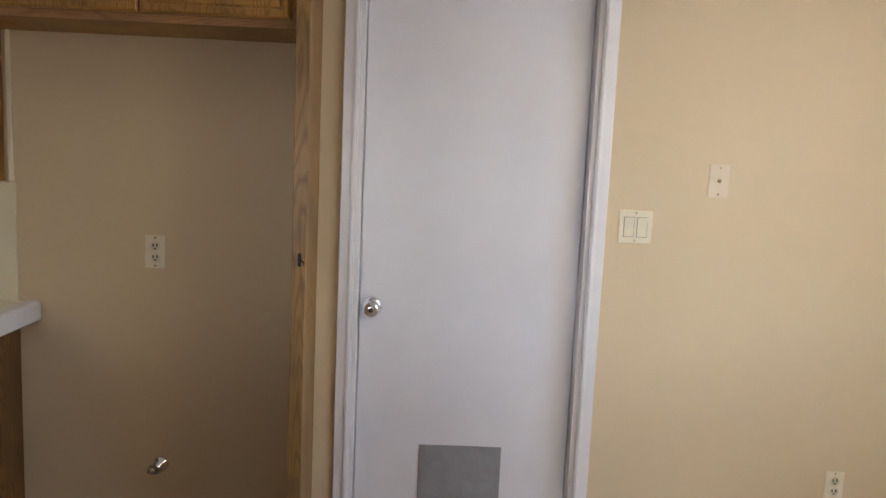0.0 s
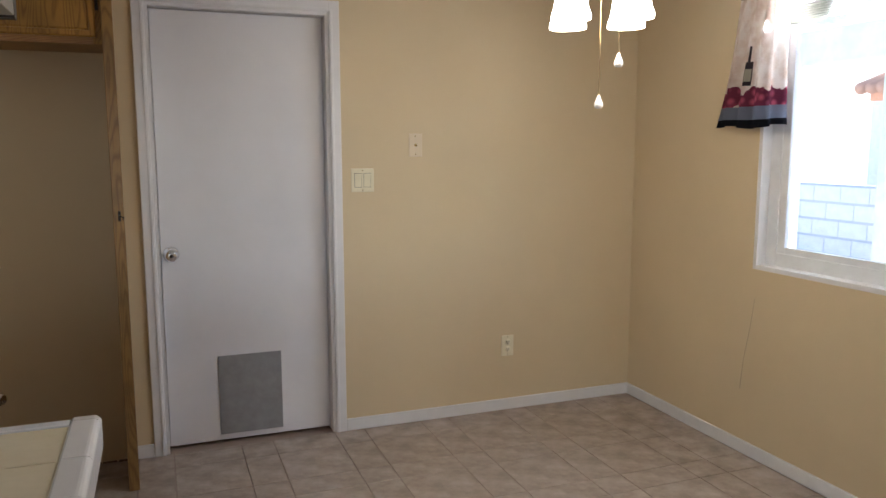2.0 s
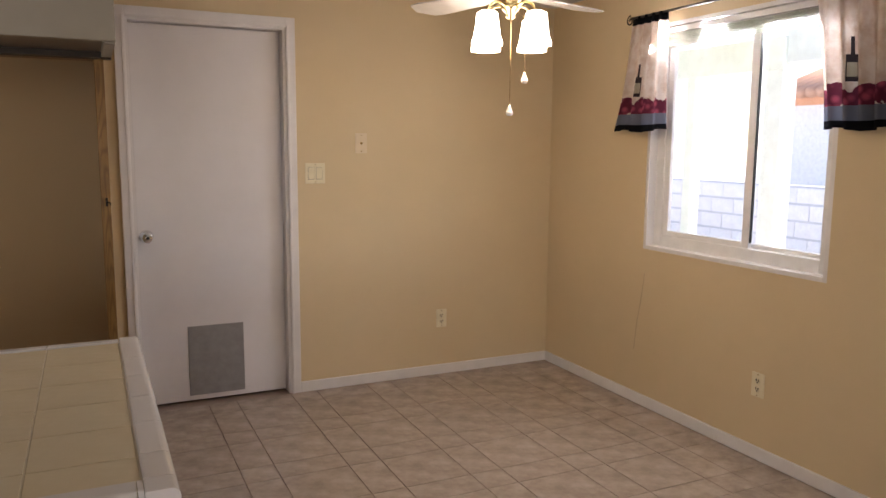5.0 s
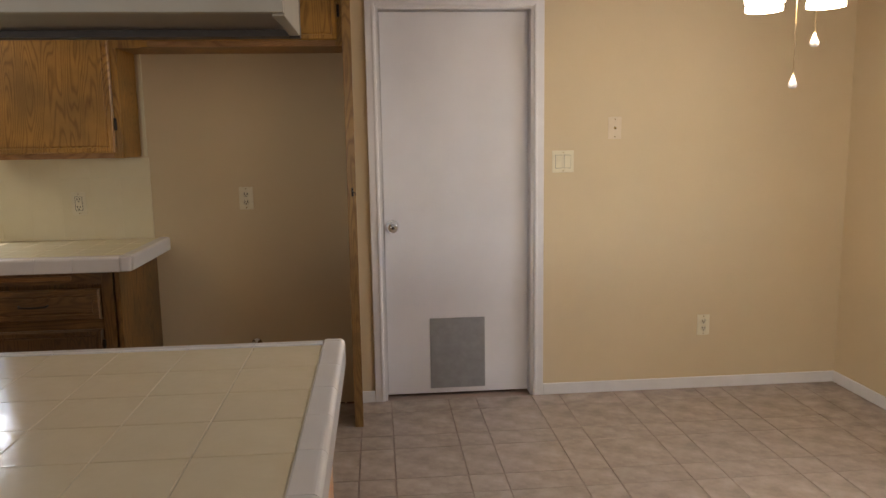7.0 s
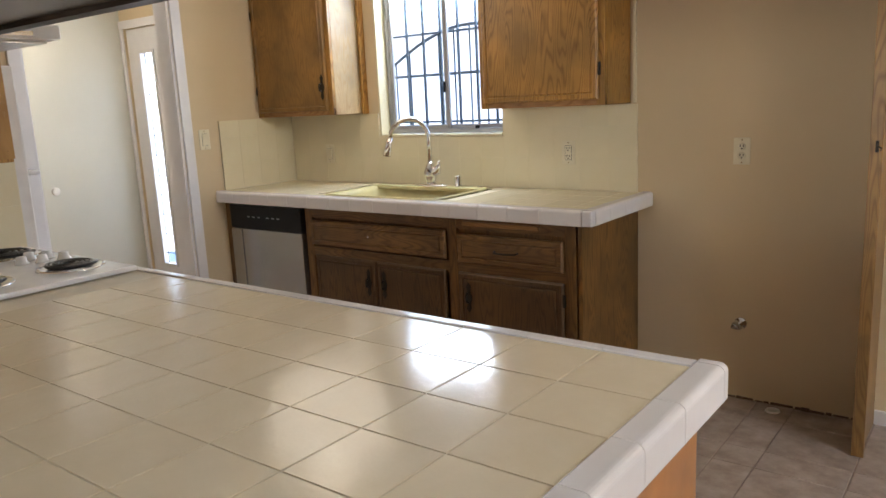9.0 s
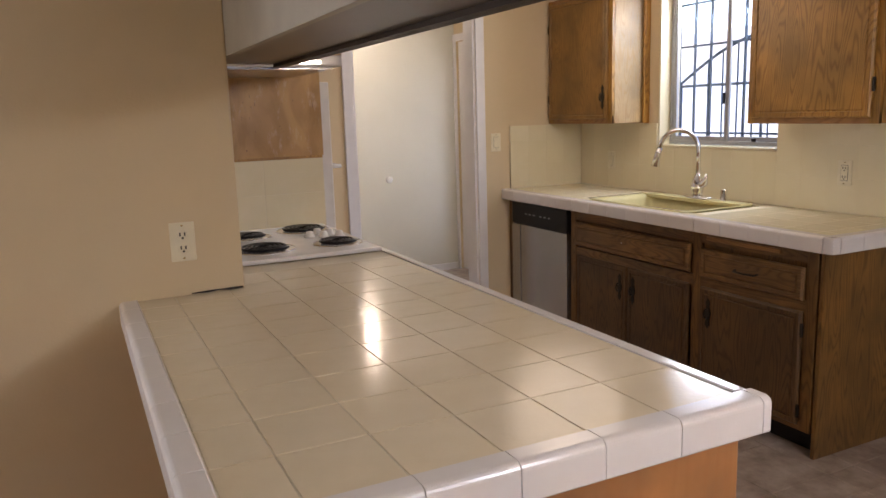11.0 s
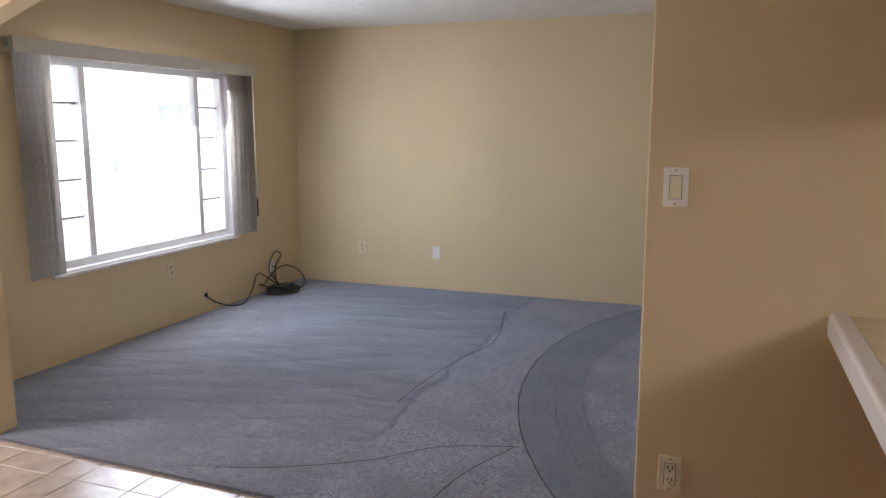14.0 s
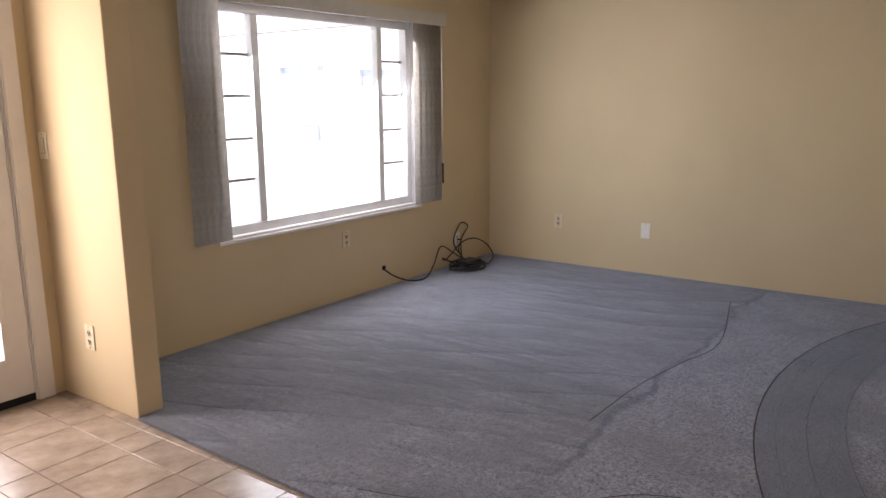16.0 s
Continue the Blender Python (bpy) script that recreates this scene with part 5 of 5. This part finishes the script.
# valance curtains
def cloth_mat():
    """Cream panels with a printed bottle and grapes over a grey hem with a black border."""
    m, nt, b = nodes_of("printed valance cloth")
    uv = nt.nodes.new("ShaderNodeUVMap")
    sep = nt.nodes.new("ShaderNodeSeparateXYZ")
    nt.links.new(uv.outputs[0], sep.inputs[0])
    def op(k, a, v, c=None):
        n = nt.nodes.new("ShaderNodeMath")
        n.operation = k
        for s, q in zip(n.inputs, (a, v, c)):
            if q is None:
                continue
            if hasattr(q, "links"):
                nt.links.new(q, s)
            else:
                s.default_value = q
        return n.outputs[0]
    U, V = sep.outputs[0], sep.outputs[1]
    n1 = noise_of(nt, uv.outputs[0], 9.0, 4)
    base = mixc(nt, ramp(nt, n1, 0.4, 0.65), (0.88, 0.82, 0.78), (0.72, 0.60, 0.53))
    vn = op("ADD", V, op("MULTIPLY", noise_of(nt, uv.outputs[0], 6.0, 3), 0.22))
    # grapes: round cells in red and plum
    vor = nt.nodes.new("ShaderNodeTexVoronoi")
    vor.inputs["Scale"].default_value = 17.0
    nt.links.new(uv.outputs[0], vor.inputs["Vector"])
    grape = mixc(nt, ramp(nt, vor.outputs["Distance"], 0.2, 0.55), (0.62, 0.14, 0.22), (0.22, 0.05, 0.09))
    inband = op("MULTIPLY", op("GREATER_THAN", vn, 0.26), op("LESS_THAN", vn, 0.385))
    c1 = mixc(nt, inband, base, grape)
    hem = mixc(nt, op("LESS_THAN", V, 0.15), c1, (0.26, 0.29, 0.37))
    # bottles repeat across the cloth
    fu = op("FRACT", op("MULTIPLY", U, 1.6), 0)
    du = op("ABSOLUTE", op("SUBTRACT", fu, 0.62), 0)
    body = op("MULTIPLY", op("LESS_THAN", du, 0.062), op("MULTIPLY", op("GREATER_THAN", V, 0.30), op("LESS_THAN", V, 0.47)))
    neck_ = op("MULTIPLY", op("LESS_THAN", du, 0.02), op("MULTIPLY", op("GREATER_THAN", V, 0.46), op("LESS_THAN", V, 0.58)))
    label_ = op("MULTIPLY", op("LESS_THAN", du, 0.05), op("MULTIPLY", op("GREATER_THAN", V, 0.33), op("LESS_THAN", V, 0.42)))
    c2 = mixc(nt, op("MAXIMUM", body, neck_), hem, (0.055, 0.045, 0.055))
    c3 = mixc(nt, label_, c2, (0.45, 0.42, 0.34))
    edge = op("MAXIMUM", op("LESS_THAN", V, 0.055), op("GREATER_THAN", V, 0.925))
    c4 = mixc(nt, edge, c3, (0.02, 0.02, 0.025))
    nt.links.new(c4, b.inputs["Base Color"])
    b.inputs["Roughness"].default_value = 0.9
    b.inputs["Specular IOR Level"].default_value = 0.1
    tl = nt.nodes.new("ShaderNodeBsdfTranslucent")
    nt.links.new(c4, tl.inputs[0])
    mx = nt.nodes.new("ShaderNodeMixShader")
    mx.inputs[0].default_value = 0.45
    nt.links.new(b.outputs[0], mx.inputs[1])
    nt.links.new(tl.outputs[0], mx.inputs[2])
    nt.links.new(mx.outputs[0], nt.nodes["Material Output"].inputs[0])
    return m


CLOTH = cloth_mat()


def curtain(name, y_top, y_bot, z_top, z_bot, folds, label):
    """A short gathered curtain; (near, far) ends at the rod and at the hem."""
    c = thing(name, (2.425, 0, 0), label, "curtain", "printed valance curtains")
    bm = bmesh.new()
    uvl = bm.loops.layers.uv.new("UVMap")
    nu, nv = 56, 14
    grid = []
    for i in range(nu + 1):
        u = i / nu
        col = []
        for j in range(nv + 1):
            v = j / nv
            ya, yb = (y_top[k] * v + y_bot[k] * (1 - v) for k in (0, 1))
            amp = 0.010 + 0.012 * (1 - v)
            x = amp * math.sin(u * folds * 2 * math.pi + 0.6 * math.sin(3 * v)) + 0.006 * math.sin(u * 31 + v * 4)
            z = z_bot + (z_top - z_bot) * v + (0.008 * math.sin(u * 9) if j == 0 else 0)
            col.append((bm.verts.new((x, ya + (yb - ya) * u, z)), (u, v)))
        grid.append(col)
    for a, b in zip(grid, grid[1:]):
        for j in range(nv):
            q = (a[j], b[j], b[j + 1], a[j + 1])
            f = bm.faces.new([v[0] for v in q])
            f.smooth = True
            for lp, v in zip(f.loops, q):
                lp[uvl].uv = v[1]
    bmesh.ops.solidify(bm, geom=bm.faces[:], thickness=0.0015)
    part("cloth", bm, CLOTH, c)


curtain("valance_curtain", (2.13, 1.87), (2.265, 1.84), 2.105, 1.51, 4.5, "short printed curtain with wine bottles and grapes on the rod")
curtain("valance_curtain", (1.02, 0.62), (0.935, 0.62), 2.105, 1.50, 5.0, "short printed curtain with black hem, bunched against the window edge")
rod = thing("curtain_rod", (2.425, 0, 2.10), "thin dark iron curtain rod with a scrolled end", "curtain rod")
part("rod", tube([(0, 2.15, 0), (0, 0.55, 0.0)], 0.007, 8), IRON, rod)
scroll = [(0, 2.15 + 0.030 * (1 - k / 26) * math.sin(k * 0.36) + 0.010, 0.028 * (1 - k / 26) * math.cos(k * 0.36) - 0.01) for k in range(24)]
part("scroll", tube(scroll, 0.004, 6), IRON, rod)
part("bracket", tube([(0.0, 2.12, 0), (0.0735, 2.12, -0.01)], 0.004, 6), IRON, rod)
part("bracket", tube([(0.0, 0.60, 0), (0.0735, 0.60, -0.01)], 0.004, 6), IRON, rod)

# ---------------------------------------------------------------- ceiling fan
FX, FYY = 1.34, 1.555
fan = thing("ceiling_fan", (FX, FYY, H), "white ceiling fan with brass light kit and four lit shades", "ceiling fan")
part("canopy", lathe([(0.07, -0.001), (0.065, -0.03), (0.02, -0.05), (0.0, -0.05)], 24), ENAMEL, fan)
part("motor", lathe([(0.03, -0.05), (0.03, -0.14), (0.10, -0.15), (0.125, -0.18), (0.125, -0.24), (0.09, -0.265), (0.0, -0.268)], 28), ENAMEL, fan)
part("fitter", lathe([(0.055, -0.268), (0.055, -0.28), (0.032, -0.29), (0.045, -0.305), (0.03, -0.325), (0.016, -0.34), (0.020, -0.35), (0.0, -0.362)], 22), BRASS, fan, "brass light fitter")
SHADE_M, snt, sb_ = nodes_of("lit frosted glass")
sb_.inputs["Base Color"].default_value = (0.85, 0.84, 0.80, 1)
sb_.inputs["Roughness"].default_value = 0.4
sb_.inputs["Emission Color"].default_value = (1.0, 0.93, 0.82, 1)
sb_.inputs["Emission Strength"].default_value = 4.0
for k in range(4):
    a = radians(18 + 90 * k)
    bm = bmesh.new()
    pts = [(0.12, -0.035), (0.19, -0.060), (0.47, -0.082), (0.53, -0.075), (0.575, 0.0), (0.53, 0.075), (0.47, 0.082), (0.19, 0.060), (0.12, 0.035)]
    lo = [bm.verts.new((x, y, -0.262 + y * 0.15)) for x, y in pts]
    hi = [bm.verts.new((x, y, -0.256 + y * 0.15)) for x, y in pts]
    bm.faces.new(lo)
    bm.faces.new(hi)
    for i in range(len(pts)):
        bm.faces.new((lo[i], lo[(i + 1) % len(pts)], hi[(i + 1) % len(pts)], hi[i]))
    bmesh.ops.recalc_face_normals(bm, faces=bm.faces)
    b_ = part("blade", bm, ENAMEL, fan, "white fan blade")
    b_.rotation_euler = (0, 0, a)
for k in range(4):
    a = radians(18 + 90 * k)
    cx, cy = 0.135 * math.cos(a), 0.135 * math.sin(a)
    arm = part("lamp_arm", tube(smooth_path([(0.03 * math.cos(a), 0.03 * math.sin(a), -0.31), (0.07 * math.cos(a), 0.07 * math.sin(a), -0.298), (0.11 * math.cos(a), 0.11 * math.sin(a), -0.31), (cx, cy, -0.342)]), 0.006, 8), BRASS, fan, "curved brass arm")
    tx, ty = 0.018 * math.cos(a), 0.018 * math.sin(a)
    part("shade", lathe([(0.030, 0.0), (0.048, -0.010), (0.053, -0.05), (0.062, -0.11), (0.072, -0.135), (0.071, -0.150), (0.068, -0.150), (0.066, -0.135), (0.058, -0.11), (0.048, -0.05), (0.042, -0.014), (0.0, -0.006)], 26), SHADE_M, fan, "frosted glass shade, lit", at=(cx, cy, -0.340)).scale = (0.86, 0.86, 0.88)
    lamp = new("fan_lamp", bpy.data.lights.new("fan_lamp", "POINT"))
    lamp.data.energy, lamp.data.color, lamp.data.shadow_soft_size = FAN_WATTS, (1.0, 0.74, 0.46), 0.055
    lamp.location = (FX + cx * 1.05, FYY + cy * 1.05, H - 0.505)
for (dx, dy), zl in (((-0.006, -0.016), 1.572), ((0.027, -0.074), 1.699)):
    part("pull_chain", tube([(dx * 0.5, dy * 0.5, -0.33), (dx, dy, -0.37), (dx, dy, zl - H + 0.015)], 0.0013, 6), BRASS, fan, "brass pull chain")
    part("pull_end", lathe([(0.003, 0.020), (0.006, 0.012), (0.013, -0.006), (0.014, -0.014), (0.010, -0.022), (0.0, -0.024)], 16), ENAMEL, fan, "white pull knob", at=(dx, dy, zl - H))

# ---------------------------------------------------------------- cables on the carpet
cab = thing("cable_coil", (-4.78, -3.87, 0.016), "coil of black cable on the carpet by the wall", "cable")
random.seed(11)
coil = []
for k in range(150):
    a = k * 0.33
    r = 0.095 + 0.035 * math.sin(k * 0.13) + random.uniform(-0.006, 0.006)
    coil.append((r * 1.35 * math.cos(a), r * math.sin(a), 0.008 + 0.04 * (k / 150) + 0.008 * math.sin(k * 0.7)))
part("coil", tube(coil, 0.006, 6), WIREB, cab)
sub_box(cab, "power_block", BLACK, ((-0.12, -0.07, 0.0), (0.08, 0.05, 0.065), 0.010), label="black power block under the coil")
loops = [
    [(0.80, -0.178, 0.12), (0.72, -0.15, 0.06), (0.60, -0.10, 0.01), (0.47, -0.06, 0.012), (0.38, -0.05, 0.10), (0.22, -0.10, 0.20), (0.05, -0.10, 0.12), (-0.02, -0.03, 0.05)],
    [(0.02, 0.0, 0.05), (0.05, -0.10, 0.20), (-0.10, -0.14, 0.33), (-0.22, -0.15, 0.29), (-0.14, -0.16, 0.19), (-0.06, -0.1, 0.05)],
    [(0.06, 0.0, 0.05), (-0.05, -0.12, 0.16), (-0.25, -0.12, 0.19), (-0.42, -0.10, 0.12), (-0.40, -0.02, 0.03), (-0.20, 0.05, 0.01), (0.0, 0.04, 0.03)],
    [(0.1, -0.02, 0.04), (0.26, -0.05, 0.12), (0.12, -0.12, 0.08), (-0.12, -0.15, 0.18), (-0.10, -0.172, 0.20)],
]
for lp in loops:
    part("loop", tube(smooth_path(lp), 0.0055, 6), WIREB, cab)
hole = thing("wall_grommet", (-3.975, S_, 0.150), "black cable grommet low in the wall", "wall plate")
part("ring", lathe([(0.018, 0.0), (0.018, 0.006), (0.008, 0.008), (0.0, 0.008)], 16, axis="y"), BLACK, hole)

# ---------------------------------------------------------------- outside
bw = thing("block_wall", (8.0, -2.8, -0.15), "grey concrete block garden wall", "garden wall")
sub_box(bw, "core", MORTAR, ((-0.09, -8.0, 0.0), (0.08, 14.03, 1.10)))
for r in range(5):
    for c in range(53):
        y = -8.0 + c * 0.41 + (0.205 if r % 2 else 0)
        if 0 < c or r % 2 == 0:
            PIECES.append((bw, "block", (-0.10, y, r * 0.2185 + 0.008), BLOCK))
nb = thing("neighbour_house", (14.0, 8.2, -0.15), "orange stucco house with a terracotta tile roof", "house")
sub_box(nb, "wall", STUCCO, ((0, -8, 0), (6, 3.0, 2.49)))
sub_box(nb, "fascia_band", ORANGE, ((-0.05, -8.02, 2.4905), (6, 3.02, 2.85)), label="orange band under the eaves")
rt = bmesh.new()
for i in range(46):
    y = -8.3 + i * 0.25
    tb = tube([(-0.45, y, 2.72), (3.0, y, 3.9)], 0.125, 8)
    me_ = bpy.data.meshes.new("tmp")
    tb.to_mesh(me_)
    tb.free()
    rt.from_mesh(me_)
    bpy.data.meshes.remove(me_)
part("roof", rt, ROOFT, nb, "barrel tile roof")
patio = thing("patio_cover", (4.2, 3.0, -0.15), "pale teal patio cover with posts beside the house", "patio cover")
sub_box(patio, "post", TEALG, ((0.30, -0.04, 0.0), (0.45, 0.12, 2.16), 0.004), label="grey-teal square post")
sub_box(patio, "post", TEAL, ((0.30, 0.86, 0.0), (0.40, 0.96, 2.16), 0.004))
sub_box(patio, "beam", TEAL, ((0.28, -0.06, 2.1605), (0.46, 3.4, 2.40), 0.004))
sub_box(patio, "roof_deck", TEAL, ((-1.54, -0.1, 2.63), (0.9, 3.6, 2.68)))
sub_box(patio, "rail_beam", TEALG, ((0.30, -0.9, 2.20), (0.44, -0.065, 2.44), 0.004), label="grey-teal beam end")
for i in range(5):
    sub_box(patio, "rafter", TEAL, ((-1.53, -0.08 + i * 0.72, 2.45), (0.7, -0.03 + i * 0.72, 2.625)))
# street side
PANEB = mat_plain("blue grey outdoor glass", (0.52, 0.59, 0.70), 0.5)
ph = thing("street_house", (-9.4, -9.5, -0.15), "white house across the paved yard with small high windows", "house")
part("wall", wall_with_holes(-9.0, 4.6, 0.0, 2.62, -6.0, 0.0, [(-1.45, -0.88, 1.62, 2.02), (0.42, 1.12, 1.66, 1.93)], "yz"), STUCCO, ph)
sub_box(ph, "window", PANEB, ((-0.10, -1.45, 1.62), (-0.07, -0.88, 2.02)))
win_b = sub_box(ph, "window", PANEB, ((-0.10, 0.42, 1.66), (-0.07, 1.12, 1.93)))
sub_box(win_b, "mullion", VINYLW, ((-0.07, 0.74, 1.66), (-0.02, 0.80, 1.93)))
sub_box(ph, "roof", CONC, ((-6.5, -9.4, 2.63), (0.04, 5.0, 2.78)))
for y0, y1, n in ((-1.42, -0.95, 6), (0.60, 0.95, 9)):
    for k in range(n):
        sub_box(ph, "ledge", CONC, ((0.002, y0 + 0.03 * (k % 2), 0.72 + k * 0.125), (0.035, y1, 0.74 + k * 0.125)))
wlamp = part("wall_lamp", lathe([(0.0, 0.0), (0.05, 0.02), (0.07, 0.12), (0.05, 0.16), (0.0, 0.17)], 10, at=(0.08, -0.42, 1.92)), PANEB, ph, "small dark porch lamp")
bin_ = thing("utility_box", (-9.399, -10.15, 0.62), "small blue utility box fixed to the white house wall", "utility box")
sub_box(bin_, "body", PANEB, ((0.0, -0.13, 0.0), (0.14, 0.13, 0.26), 0.01))
sub_box(bin_, "lid", PANEB, ((0.0, -0.14, 0.2605), (0.16, 0.14, 0.285), 0.005))
pc = thing("porch_cover", (-3.4, -4.2, -0.15), "pale teal porch roof over the front yard", "porch cover")
sub_box(pc, "roof_deck", TEAL, ((-6.0, -1.4, 2.60), (4.5, -0.02, 2.66)))
sub_box(pc, "beam", TEAL, ((-6.0, -3.2, 2.42), (4.5, -3.05, 2.595)))
for x in (-5.9, 4.35):
    sub_box(pc, "post", TEAL, ((x, -3.19, 0.0), (x + 0.1, -3.06, 2.415), 0.004))
for i in range(9):
    sub_box(pc, "rafter", TEAL, ((-2.7 + i * 0.85, -3.045, 2.45), (-2.65 + i * 0.85, -0.02, 2.595)))
nw = thing("side_house", (-2.5, N + 7.0, -0.15), "white stucco house beyond the kitchen window", "house")
sub_box(nw, "wall", STUCCO, ((-8, 0, 0), (8, 3, 2.6)))
sub_box(nw, "roof", CONC, ((-8.4, -0.5, 2.605), (8.4, 3.4, 2.75)))

# ---------------------------------------------------------------- pieces, last
cache = {}
def piece(kind_, key, make, mat):
    if (kind_, key) not in cache:
        bm = make()
        me = bpy.data.meshes.new(kind_)
        bm.to_mesh(me)
        bm.free()
        me.materials.append(mat)
        cache[(kind_, key)] = me
    return cache[(kind_, key)]


for pc_ in PIECES:
    if pc_[1] == "block":
        parent, _, at, mat = pc_
        me = piece("block", 0, lambda: boxes(((0, 0, 0), (0.19, 0.40, 0.19), 0.006)), mat)
        nm = "block"
    else:
        parent, at, w, d, h, mat = pc_
        me = piece("tile", (round(w, 4), round(d, 4), mat.name), lambda: piece_mesh(w, d, h), mat)
        nm = "tile"
    ob = new(nm, me)
    ob.parent, ob.location = parent, at

floor_ob = bpy.data.objects["floor"]
near, far = [], bmesh.new()
random.seed(3)
for c in floor_cells:
    xa, ya, xb, yb = c
    if xb - xa < 0.03 or yb - ya < 0.03:
        tile_cell(far, *c)
        continue
    mx_, my_ = (xa + xb) / 2, (ya + yb) / 2
    seen_n = -0.5 < mx_ < 2.2 and 1.1 < my_ < 2.9
    seen_s = -1.6 < mx_ < -0.9 and -4.0 < my_ < -0.5
    if (seen_n or seen_s) and len(near) < 295:
        near.append(c)
    else:
        tile_cell(far, *c)
part("floor_tiles", far, FTILE, floor_ob, "mottled beige floor tiles", kind="stuff")
for xa, ya, xb, yb in near:
    me = piece("floor_tile", (round(xb - xa, 4), round(yb - ya, 4)), lambda: (lambda bm: (tile_cell(bm, 0, 0, xb - xa, yb - ya), bm)[1])(bmesh.new()), FTILE)
    ob = new("floor_tile", me)
    ob.parent, ob.location = floor_ob, (xa, ya, 0)
